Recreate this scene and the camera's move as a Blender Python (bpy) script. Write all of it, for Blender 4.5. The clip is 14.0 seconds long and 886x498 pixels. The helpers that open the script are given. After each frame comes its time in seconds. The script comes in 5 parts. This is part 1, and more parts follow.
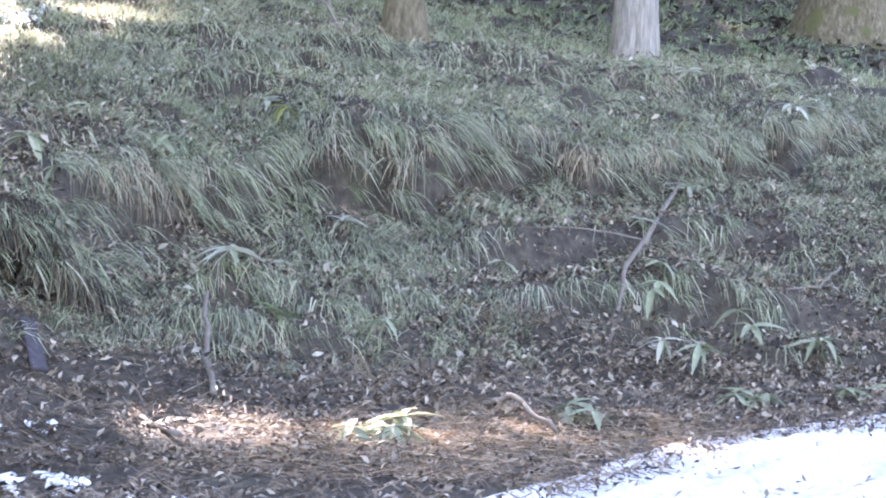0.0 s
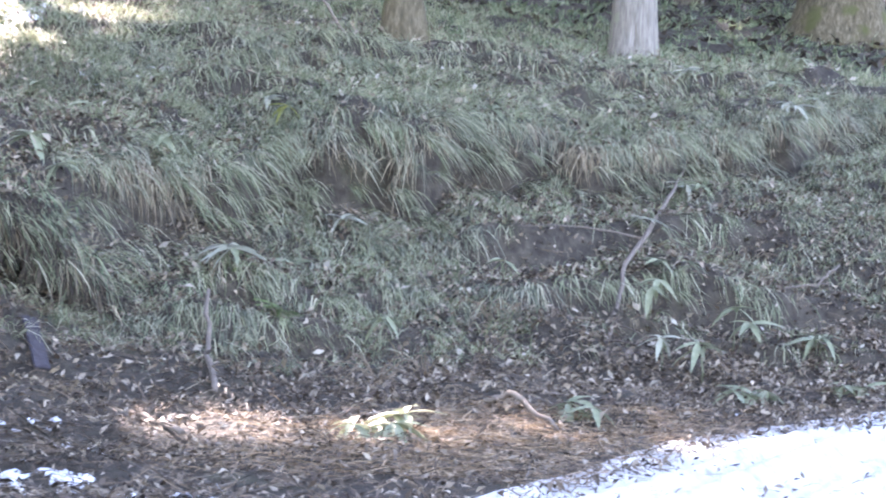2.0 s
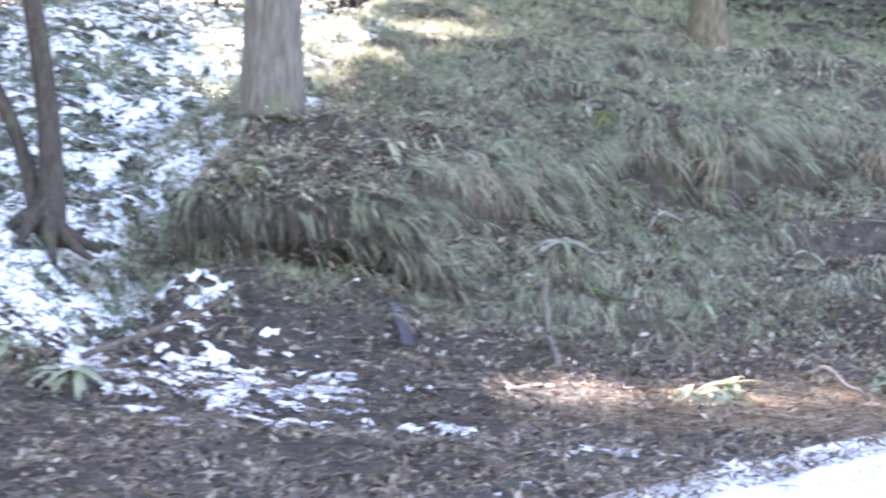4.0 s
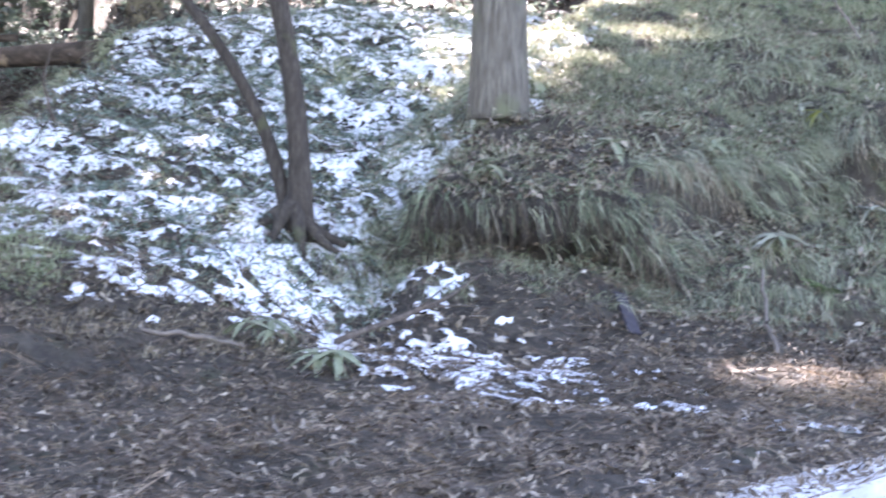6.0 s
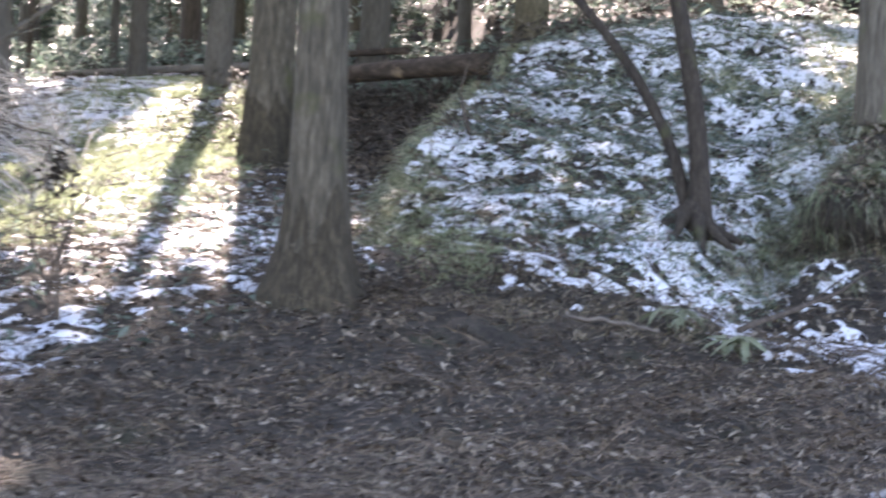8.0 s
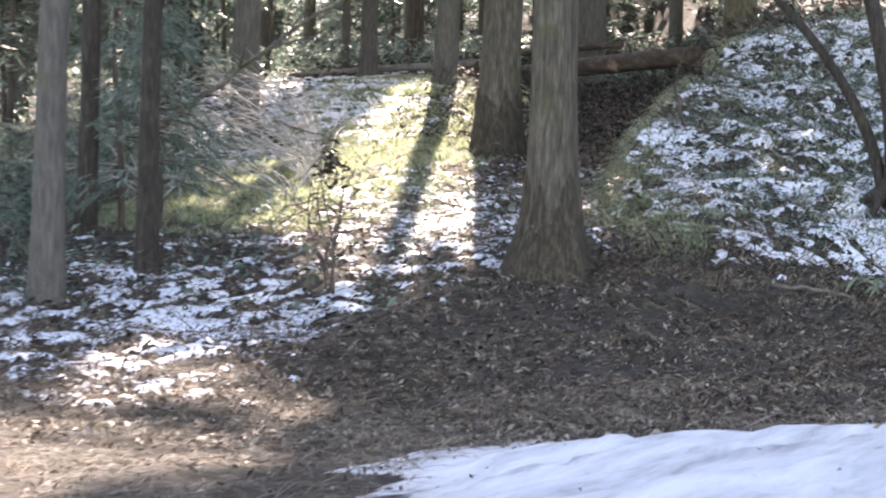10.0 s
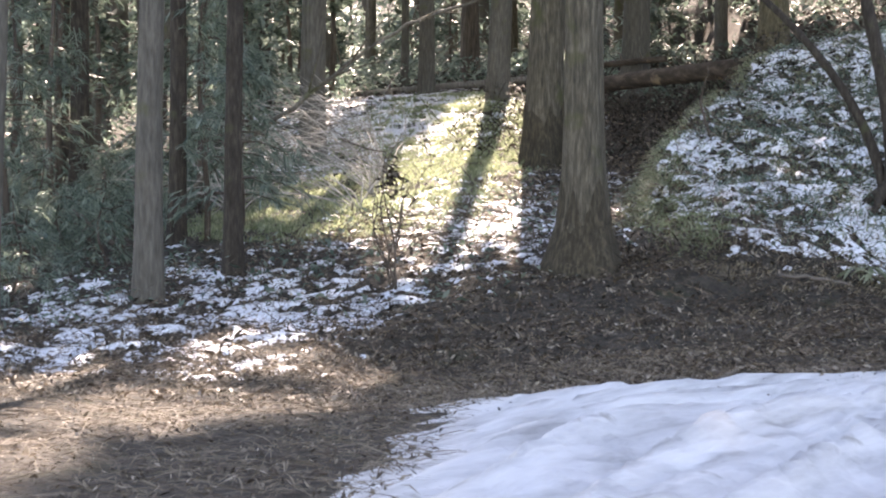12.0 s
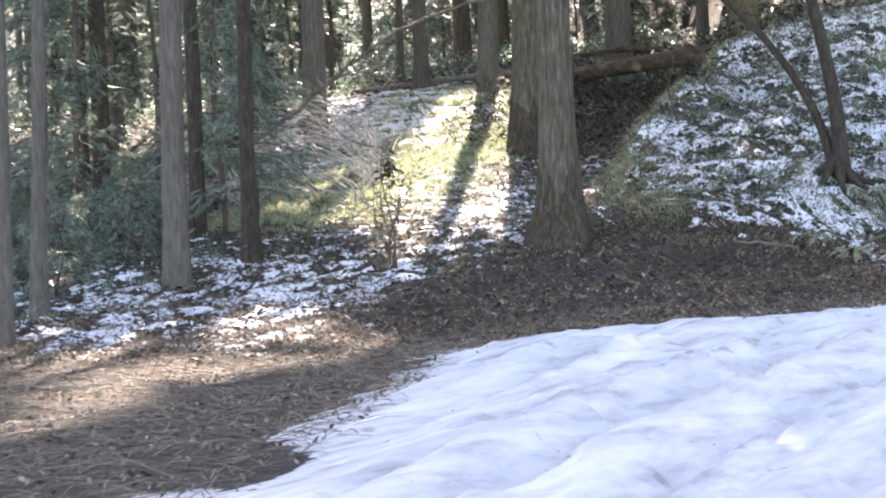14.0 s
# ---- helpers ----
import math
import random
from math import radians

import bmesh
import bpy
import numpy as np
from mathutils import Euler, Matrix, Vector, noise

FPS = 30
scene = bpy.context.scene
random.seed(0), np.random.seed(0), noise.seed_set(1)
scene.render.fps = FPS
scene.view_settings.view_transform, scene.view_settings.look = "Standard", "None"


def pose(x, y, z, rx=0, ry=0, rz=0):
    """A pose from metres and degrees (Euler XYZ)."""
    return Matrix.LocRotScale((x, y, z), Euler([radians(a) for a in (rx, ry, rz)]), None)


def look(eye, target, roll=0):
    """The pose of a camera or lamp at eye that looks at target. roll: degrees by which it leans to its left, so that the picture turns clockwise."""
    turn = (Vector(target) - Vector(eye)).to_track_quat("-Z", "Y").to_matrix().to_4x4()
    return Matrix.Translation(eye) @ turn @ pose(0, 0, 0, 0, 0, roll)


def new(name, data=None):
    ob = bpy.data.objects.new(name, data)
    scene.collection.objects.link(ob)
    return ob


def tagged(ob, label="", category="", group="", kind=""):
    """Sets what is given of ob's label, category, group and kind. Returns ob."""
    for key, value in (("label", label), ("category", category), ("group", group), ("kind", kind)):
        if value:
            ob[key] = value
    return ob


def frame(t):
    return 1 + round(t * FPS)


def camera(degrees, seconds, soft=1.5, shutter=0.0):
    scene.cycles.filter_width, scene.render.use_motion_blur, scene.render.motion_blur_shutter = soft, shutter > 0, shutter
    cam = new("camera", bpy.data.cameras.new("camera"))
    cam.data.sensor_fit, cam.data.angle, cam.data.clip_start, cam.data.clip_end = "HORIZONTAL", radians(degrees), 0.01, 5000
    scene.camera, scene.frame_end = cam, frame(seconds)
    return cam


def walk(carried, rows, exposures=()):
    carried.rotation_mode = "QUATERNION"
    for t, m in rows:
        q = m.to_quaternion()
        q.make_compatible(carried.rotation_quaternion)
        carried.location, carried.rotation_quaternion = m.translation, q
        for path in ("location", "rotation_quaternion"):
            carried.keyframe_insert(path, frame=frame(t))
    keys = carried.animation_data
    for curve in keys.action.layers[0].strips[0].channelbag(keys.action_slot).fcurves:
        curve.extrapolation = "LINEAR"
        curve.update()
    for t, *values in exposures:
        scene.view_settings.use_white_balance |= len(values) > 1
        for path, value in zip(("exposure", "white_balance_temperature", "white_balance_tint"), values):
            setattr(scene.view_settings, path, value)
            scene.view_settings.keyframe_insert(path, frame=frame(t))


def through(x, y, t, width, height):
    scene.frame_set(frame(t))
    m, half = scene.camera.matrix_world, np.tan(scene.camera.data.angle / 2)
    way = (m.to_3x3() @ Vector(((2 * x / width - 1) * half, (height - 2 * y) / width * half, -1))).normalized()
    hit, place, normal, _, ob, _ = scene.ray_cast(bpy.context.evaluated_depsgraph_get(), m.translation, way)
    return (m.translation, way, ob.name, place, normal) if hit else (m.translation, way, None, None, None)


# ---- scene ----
cam = camera(25.41, 14.0, soft=2.0, shutter=0.9)
PATH = [
    (0, look((-0.029, -0.017, 1.410), (-0.068, 9.983, 1.385), 2.72)),
    (0.5, look((-0.027, -0.008, 1.404), (-0.055, 9.992, 1.380), 2.81)),
    (1, look((-0.024, -0.033, 1.403), (-0.036, 9.967, 1.387), 2.85)),
    (1.5, look((-0.026, -0.059, 1.413), (-0.026, 9.941, 1.390), 2.88)),
    (2, look((-0.046, -0.090, 1.410), (-0.075, 9.910, 1.377), 2.72)),
    (2.5, look((-0.128, -0.427, 1.391), (-0.380, 9.570, 1.370), 2.32)),
    (3, look((-0.239, -1.006, 1.348), (-0.953, 8.969, 1.299), 2.43)),
    (3.5, look((-0.302, -1.519, 1.317), (-1.432, 8.417, 1.233), 2.88)),
    (3.7, look((-0.314, -1.701, 1.314), (-1.571, 8.219, 1.231), 2.62)),
    (5.8, look((-0.428, -2.974, 1.273), (-2.770, 6.747, 1.159), 2.22)),
    (6, look((-0.429, -3.026, 1.266), (-2.838, 6.678, 1.143), 2.07)),
    (6.5, look((-0.473, -3.436, 1.242), (-3.266, 6.164, 1.088), 1.98)),
    (7, look((-0.468, -3.905, 1.233), (-3.750, 5.540, 1.093), 2.10)),
    (7.5, look((-0.450, -4.324, 1.214), (-4.215, 4.939, 1.073), 2.74)),
    (8, look((-0.341, -4.757, 1.207), (-4.439, 4.363, 1.040), 2.14)),
    (8.5, look((-0.186, -5.213, 1.196), (-4.553, 3.781, 1.002), 1.81)),
    (9, look((0.026, -5.761, 1.185), (-4.634, 3.084, 0.978), 1.06)),
    (9.2, look((0.130, -6.001, 1.185), (-4.646, 2.782, 0.960), 0.88)),
    (11.3, look((1.601, -8.525, 1.123), (-3.767, -0.092, 0.876), 0.57)),
    (11.5, look((1.783, -8.745, 1.118), (-3.575, -0.306, 0.868), -0.27)),
    (12, look((2.144, -9.255, 1.127), (-3.194, -0.802, 0.926), -0.02)),
    (12.5, look((2.510, -9.740, 1.122), (-2.796, -1.267, 0.899), -0.66)),
    (13, look((2.961, -10.320, 1.095), (-2.307, -1.827, 0.759), -2.07)),
    (13.5, look((3.373, -10.932, 1.101), (-1.951, -2.472, 0.798), -2.60)),
    (14, look((3.719, -11.473, 1.094), (-1.647, -3.040, 0.838), -2.38)),
]
walk(cam, PATH, ((0, 3.6, 7050, 30), (3.7, 3.6, 7050, 30), (5.8, 3.4, 7000, 29), (6.5, 3.08, 7000, 29), (7.5, 2.58, 7300, 28), (9, 2.55, 7600, 26), (11.3, 2.25, 8200, 24), (12.5, 2.2, 8200, 24), (14, 2.48, 7900, 24)))

# world, sun, exposure
SUN_TO = Vector((-0.367, 0.697, 0.616)).normalized()
world = bpy.data.worlds.new("world")
scene.world = world
world.use_nodes = True
sky = world.node_tree.nodes.new("ShaderNodeTexSky")
sky.sky_type = 'NISHITA'
sky.sun_disc = False
sky.sun_elevation = math.asin(SUN_TO.z)
sky.sun_rotation = math.atan2(SUN_TO.x, SUN_TO.y)
world.node_tree.nodes["Background"].inputs[1].default_value = 0.15
world.node_tree.links.new(sky.outputs[0], world.node_tree.nodes["Background"].inputs[0])
sun = new("sun", bpy.data.lights.new("sun", "SUN"))
sun.data.energy, sun.data.angle, sun.data.color = 4.2, radians(0.5), (1, 0.98, 0.95)
sun.matrix_world = look(SUN_TO * 60, (0, 0, 0))


# materials
def material(name, ramp, scale=6.0, stretch=(1, 1, 1), rough=0.85, bump=0.4, island=0.0, through=0.0, second=None, gloss=0.3, detail=8.0):
    """A surface whose colour runs through ramp with noise of two sizes; island: how far single pieces differ;
    through: the share of light that passes; second: colour of a coarse overlay (moss, stain) with its amount."""
    m = bpy.data.materials.new(name)
    m.use_nodes = True
    t = m.node_tree
    b = t.nodes["Principled BSDF"]
    co = t.nodes.new("ShaderNodeTexCoord")
    mp = t.nodes.new("ShaderNodeMapping")
    mp.inputs["Scale"].default_value = stretch
    t.links.new(co.outputs["Object"], mp.inputs[0])
    n = t.nodes.new("ShaderNodeTexNoise")
    n.inputs["Scale"].default_value, n.inputs["Detail"].default_value, n.inputs["Roughness"].default_value = scale, detail, 0.65
    t.links.new(mp.outputs[0], n.inputs[0])
    value = n.outputs[0]
    if island:
        g = t.nodes.new("ShaderNodeNewGeometry")
        mix = t.nodes.new("ShaderNodeMix")
        mix.inputs[0].default_value = island
        t.links.new(n.outputs[0], mix.inputs[2])
        t.links.new(g.outputs["Random Per Island"], mix.inputs[3])
        value = mix.outputs[0]
    r = t.nodes.new("ShaderNodeValToRGB")
    lo, hi = (0.3, 0.7) if not island else (0.12, 0.88)
    for k, c in enumerate(ramp):
        p = lo + (hi - lo) * k / (len(ramp) - 1)
        e = r.color_ramp.elements[k] if k < 2 else r.color_ramp.elements.new(p)
        e.position, e.color = p, (*c, 1)
    t.links.new(value, r.inputs[0])
    colour = r.outputs[0]
    if second:
        n2 = t.nodes.new("ShaderNodeTexNoise")
        n2.inputs["Scale"].default_value, n2.inputs["Detail"].default_value = second[2], 6
        t.links.new(co.outputs["Object"], n2.inputs[0])
        r2 = t.nodes.new("ShaderNodeValToRGB")
        r2.color_ramp.elements[0].position, r2.color_ramp.elements[1].position = 0.62 - second[1] * 0.3, 0.72 - second[1] * 0.3
        t.links.new(n2.outputs[0], r2.inputs[0])
        mx = t.nodes.new("ShaderNodeMix")
        mx.data_type = 'RGBA'
        t.links.new(r2.outputs[0], mx.inputs[0])
        t.links.new(colour, mx.inputs[6])
        mx.inputs[7].default_value = (*second[0], 1)
        colour = mx.outputs[2]
    t.links.new(colour, b.inputs["Base Color"])
    b.inputs["Roughness"].default_value = rough
    b.inputs["Specular IOR Level"].default_value = gloss
    if bump:
        bp = t.nodes.new("ShaderNodeBump")
        bp.inputs["Strength"].default_value, bp.inputs["Distance"].default_value = bump, 0.03
        t.links.new(n.outputs[0], bp.inputs["Height"])
        t.links.new(bp.outputs[0], b.inputs["Normal"])
    if through:
        tr = t.nodes.new("ShaderNodeBsdfTranslucent")
        t.links.new(colour, tr.inputs[0])
        ms = t.nodes.new("ShaderNodeMixShader")
        ms.inputs[0].default_value = through
        t.links.new(b.outputs[0], ms.inputs[1])
        t.links.new(tr.outputs[0], ms.inputs[2])
        t.links.new(ms.outputs[0], t.nodes["Material Output"].inputs[0])
    return m


soil = material("soil", ((0.018, 0.014, 0.012), (0.046, 0.040, 0.031), (0.090, 0.077, 0.061)), 9, bump=1.0, second=((0.05, 0.052, 0.03), 0.08, 1.3))
snow_white = material("snow_white", ((0.74, 0.77, 0.82), (0.85, 0.87, 0.9)), 14, rough=0.55, bump=0.35, second=((0.55, 0.53, 0.5), 0.0, 3.0))
road_white = material("road_white", ((0.36, 0.355, 0.35), (0.56, 0.56, 0.555), (0.69, 0.69, 0.685), (0.78, 0.78, 0.775)), 9, (1, 0.1, 1), rough=0.6, bump=1.0, second=((0.34, 0.32, 0.29), -0.15, 5.0))
dark_bark = material("dark_bark", ((0.033, 0.029, 0.022), (0.092, 0.081, 0.059), (0.196, 0.170, 0.126)), 30, (1, 1, 0.13), bump=1.0, second=((0.075, 0.08, 0.035), 0.15, 2.0))
# about half as bright as dark_bark: shade is put into the colour
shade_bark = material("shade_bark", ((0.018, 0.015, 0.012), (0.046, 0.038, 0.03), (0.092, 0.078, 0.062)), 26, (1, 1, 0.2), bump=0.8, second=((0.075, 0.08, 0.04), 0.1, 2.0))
moss_foot = material("moss_foot", ((0.020, 0.017, 0.012), (0.056, 0.047, 0.031), (0.120, 0.098, 0.066)), 28, (1, 1, 0.2), bump=1.0)
cedar_bark = material("cedar_bark", ((0.065, 0.060, 0.051), (0.110, 0.102, 0.087), (0.169, 0.157, 0.137)), 26, (1, 1, 0.16), bump=0.7, second=((0.1, 0.105, 0.05), 0.12, 1.6))
red_bark = material("red_bark", ((0.036, 0.030, 0.025), (0.096, 0.077, 0.062), (0.192, 0.154, 0.122)), 22, (1, 1, 0.09), bump=1.0)
pale_bark = material("pale_bark", ((0.11, 0.1, 0.085), (0.22, 0.205, 0.18), (0.33, 0.31, 0.28)), 24, (1, 1, 0.12), bump=0.8, second=((0.24, 0.26, 0.19), 0.15, 2.5))
moss_bark = material("moss_bark", ((0.045, 0.04, 0.025), (0.11, 0.095, 0.06), (0.2, 0.17, 0.12)), 18, (1, 1, 0.3), bump=1.0, second=((0.085, 0.09, 0.035), 0.25, 2.5))
grey_bark = material("grey_bark", ((0.050, 0.045, 0.035), (0.125, 0.112, 0.089), (0.219, 0.200, 0.165)), 26, (1, 1, 0.1), bump=1.0, second=((0.12, 0.125, 0.075), 0.2, 2.0))
dead_wood = material("dead_wood", ((0.064, 0.053, 0.043), (0.152, 0.128, 0.108), (0.256, 0.220, 0.184)), 12, (1, 1, 0.3), bump=0.6, island=0.35)
log_wood = material("log_wood", ((0.03, 0.024, 0.02), (0.085, 0.066, 0.053), (0.18, 0.14, 0.11)), 6, (0.2, 1, 1), bump=1.0, second=((0.4, 0.3, 0.2), 0.05, 2.0))
grass_green = material("grass_green", ((0.069, 0.106, 0.060), (0.150, 0.213, 0.119), (0.250, 0.312, 0.188), (0.450, 0.450, 0.300)), 3, rough=0.5, bump=0, island=0.6, through=0.35, gloss=0.5)
grass_hang = material("grass_hang", ((0.095, 0.118, 0.065), (0.213, 0.252, 0.146), (0.358, 0.386, 0.246), (0.560, 0.538, 0.414)), 2, rough=0.5, bump=0, island=0.75, through=0.3, gloss=0.5)
grass_dead = material("grass_dead", ((0.076, 0.062, 0.041), (0.173, 0.144, 0.098), (0.292, 0.247, 0.176), (0.454, 0.397, 0.294)), 2, rough=0.65, bump=0, island=0.75, through=0.2, gloss=0.3)
grass_blue = material("grass_blue", ((0.066, 0.080, 0.052), (0.143, 0.165, 0.114), (0.254, 0.270, 0.195), (0.424, 0.400, 0.294)), 2, rough=0.5, bump=0, island=0.7, through=0.3, gloss=0.5)
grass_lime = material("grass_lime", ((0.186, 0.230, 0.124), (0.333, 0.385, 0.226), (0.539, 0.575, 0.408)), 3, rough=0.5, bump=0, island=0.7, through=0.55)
straw = material("straw", ((0.101, 0.076, 0.056), (0.194, 0.152, 0.112), (0.302, 0.251, 0.184)), 3, rough=0.7, bump=0, island=0.8, through=0.2)
straw_orange = material("straw_orange", ((0.2, 0.13, 0.075), (0.36, 0.25, 0.155), (0.55, 0.42, 0.28)), 3, rough=0.7, bump=0, island=0.8, through=0.2)
leaf_brown = material("leaf_brown", ((0.040, 0.033, 0.025), (0.101, 0.075, 0.056), (0.204, 0.165, 0.124), (0.418, 0.358, 0.281)), 3, rough=0.6, bump=0, island=0.85, through=0.15)
frond_brown = material("frond_brown", ((0.059, 0.045, 0.034), (0.147, 0.109, 0.077), (0.287, 0.217, 0.154)), 3, rough=0.8, bump=0, island=0.7, through=0.1)
pale_leaf = material("pale_leaf", ((0.22, 0.18, 0.13), (0.38, 0.33, 0.26), (0.55, 0.51, 0.44)), 3, rough=0.6, bump=0, island=0.8, through=0.25)
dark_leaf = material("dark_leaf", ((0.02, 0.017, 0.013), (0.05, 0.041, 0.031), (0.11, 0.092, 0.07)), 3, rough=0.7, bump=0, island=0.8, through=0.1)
shrub_leaf = material("shrub_leaf", ((0.071, 0.110, 0.082), (0.161, 0.224, 0.175), (0.337, 0.407, 0.330)), 2, rough=0.4, bump=0, island=0.8, through=0.55, gloss=0.6)
cedar_leaf = material("cedar_leaf", ((0.082, 0.120, 0.093), (0.170, 0.229, 0.184), (0.312, 0.374, 0.315)), 2, rough=0.5, bump=0, island=0.8, through=0.45)
sasa_leaf = material("sasa_leaf", ((0.160, 0.188, 0.112), (0.264, 0.296, 0.192), (0.400, 0.416, 0.304)), 7, rough=0.45, bump=0.1, through=0.3, gloss=0.35)
# whitened copy of sasa_leaf, sunlight put into the colour
sasa_sunlit = material("sasa_sunlit", ((0.413, 0.435, 0.338), (0.525, 0.540, 0.450)), 7, rough=0.35, bump=0.1, through=0.3, gloss=0.5)
sasa_yellow = material("sasa_yellow", ((0.3, 0.33, 0.08), (0.5, 0.5, 0.16)), 7, rough=0.4, bump=0.1, through=0.4)
fern_green = material("fern_green", ((0.05, 0.09, 0.03), (0.12, 0.18, 0.07), (0.2, 0.26, 0.11)), 7, rough=0.5, bump=0, island=0.4, through=0.35)
pale_twig = material("pale_twig", ((0.230, 0.213, 0.190), (0.414, 0.391, 0.351), (0.621, 0.592, 0.540)), 6, bump=0, island=0.7)
plank_grey = material("plank_grey", ((0.033, 0.029, 0.035), (0.065, 0.060, 0.070)), 14, (1, 1, 0.1), bump=0.6)


# small tools
def shape(name, v, f, mat, smooth=False):
    """A mesh from arrays of places and of equal-sided faces."""
    v, f = np.asarray(v, np.float32), np.asarray(f, np.int32)
    me = bpy.data.meshes.new(name)
    me.vertices.add(len(v))
    me.vertices.foreach_set("co", v.ravel())
    me.loops.add(f.size)
    me.loops.foreach_set("vertex_index", f.ravel())
    me.polygons.add(len(f))
    me.polygons.foreach_set("loop_start", np.arange(len(f), dtype=np.int32) * f.shape[1])
    if smooth:
        me.polygons.foreach_set("use_smooth", np.ones(len(f), bool))
    me.update(calc_edges=True)
    me.validate()
    me.materials.append(mat)
    return me


def part(name, me, parent, label=""):
    ob = new(name, me)
    ob.parent = parent
    return tagged(ob, label) if label else ob


def base(name, x, y, z, label, category, group=""):
    ob = new(name)
    ob.location = (x, y, z)
    ob.empty_display_size = 0.1
    return tagged(ob, label, category, group)


rng = np.random.default_rng(7)


def lattice(ix, iy, seed):
    h = (ix.astype(np.int64) * 374761393 + iy.astype(np.int64) * 668265263 + seed * 1442695041) & 0x7FFFFFFF
    h = ((h ^ (h >> 13)) * 1274126177) & 0x7FFFFFFF
    return ((h ^ (h >> 16)) & 0xFFFF) / 65535.0


def bumps(x, y, size, seed=0, octaves=3):
    """Smooth noise from -1 to 1 over the plan."""
    x, y = np.asarray(x, float) / size, np.asarray(y, float) / size
    out, amp, total = 0, 1.0, 0
    for k in range(octaves):
        ix, iy = np.floor(x), np.floor(y)
        fx, fy = x - ix, y - iy
        fx, fy = fx * fx * (3 - 2 * fx), fy * fy * (3 - 2 * fy)
        a, b = lattice(ix, iy, seed + k), lattice(ix + 1, iy, seed + k)
        c, d = lattice(ix, iy + 1, seed + k), lattice(ix + 1, iy + 1, seed + k)
        out = out + amp * ((a + (b - a) * fx) * (1 - fy) + (c + (d - c) * fx) * fy)
        total, amp, x, y = total + amp, amp * 0.5, x * 2.03 + 7.1, y * 2.03 + 3.7
    return 2 * out / total - 1


# the lie of the land
def sst(a, b, v):
    v = np.clip((np.asarray(v, float) - a) / (b - a), 0, 1)
    return v * v * (3 - 2 * v)


def foot(x):
    """Where the bank's foot runs, as y for each x."""
    return np.interp(x, (-34, -20, -14.6, -11.7, -10.9, -10.1, -9.35, -8.6, -7.67, -6.7, -6, -5.5, -5, -4, -2, 0, 2, 4, 12),
                     (70, 42, 29.5, 22.8, 20.5, 16.8, 13.9, 12.4, 11.4, 10.3, 10.2, 10.8, 11.6, 11.9, 13.2, 14.3, 15.6, 16.4, 18))


def turf(x, y):
    """The turf edge high on the bank: how marked it is, and how far behind the edge a place lies."""
    edge = np.interp(x, (-3.4, -2.9, -2.2, -1.4, -0.7, 0.5, 1.1, 2.9, 4.9, 6), (3.3, 4.4, 4.9, 5.25, 5.4, 5.75, 5.7, 6.3, 7.8, 8.4))
    edge = edge + 0.16 * np.sin(x * 2.9) + 0.12 * np.sin(x * 7.3 + 1)
    return sst(-3.5, -2.8, x) * sst(9, 5, x), y - foot(x) - edge


def height(x, y):
    """Lie of the land: snowy road, leaf-strewn verge, bank, and a wooded slope with a gully between."""
    x, y = np.asarray(x, float), np.asarray(y, float)
    road = 0.06 * np.clip(x + 2.7, -3.2, 1.2)
    s = y - foot(x)
    hill = np.interp(s, (-1.5, 0, 1.5, 3, 4.3, 5, 6, 8, 10, 13.5, 20, 45, 90), (-0.1, 0.04, 0.27, 0.68, 1.35, 1.85, 2.3, 3.0, 3.65, 4.3, 5.9, 13, 24))
    spur = np.interp(0.89 * y - 0.45 * x, (11.2, 12.2, 13.7, 15, 16.3, 17.7, 19.7, 21.7, 23.6, 26, 30, 36, 60, 100),
                     (0.34, 0.52, 0.84, 1.12, 1.42, 1.95, 2.5, 2.98, 3.55, 4.05, 4.75, 5.6, 12, 22))
    spur = spur - 0.25 * np.maximum(0, -10.4 - x)
    spur = np.where(x < -6.7, spur * sst(-1.5, 0.5, s), spur)
    hill = hill + (spur - hill) * sst(-5.1, -6.2, x)
    brow = sst(-5.3, -4.75, x) * sst(-2.5, -3.4, x)
    hill = hill + 0.28 * brow * sst(0.8, 2.6, s) * sst(6.2, 3.6, s) + 0.55 * brow * sst(2.75, 3.05, s) * sst(6.2, 3.6, s)
    brow, step = turf(x, y)
    hill = hill + brow * (0.75 + 0.55 * bumps(x, 0 * x, 1.2, 20, 2)) * (-0.3 * sst(-1.8, -0.1, step) + 0.62 * sst(0, 0.2, step)) * sst(5.5, 1.5, step)
    k = sst(-4.3, -7.6, x)
    left = np.interp(y, (-9, 3.5, 6.5, 9, 12, 14, 19, 28, 40, 100), (0, -0.12, 0.05, 0.5, 0.92, 1.22, 2.1, 3.6, 5.0, 10)) * k
    left = left + (1 - k) * 0.02 * np.maximum(0, y - 6)
    left = left - 0.22 * left * sst(-13, -19, x) * sst(26, 18, y)
    g = x + 9.2 + 0.47 * (y - 12.5)
    far = np.maximum(0, y - 14)
    left = left - (0.14 + 0.035 * far) * sst(11.5, 16, y) * np.exp(-(g / (1.3 + 0.05 * far)) ** 2) * sst(46, 36, y)
    z = np.maximum(hill, left) + 0.08 * np.exp(-np.abs(hill - left) / 0.15)
    z = np.where(s > -1.5, z, left)
    return z + road * sst(9, 2, y) + 0.02


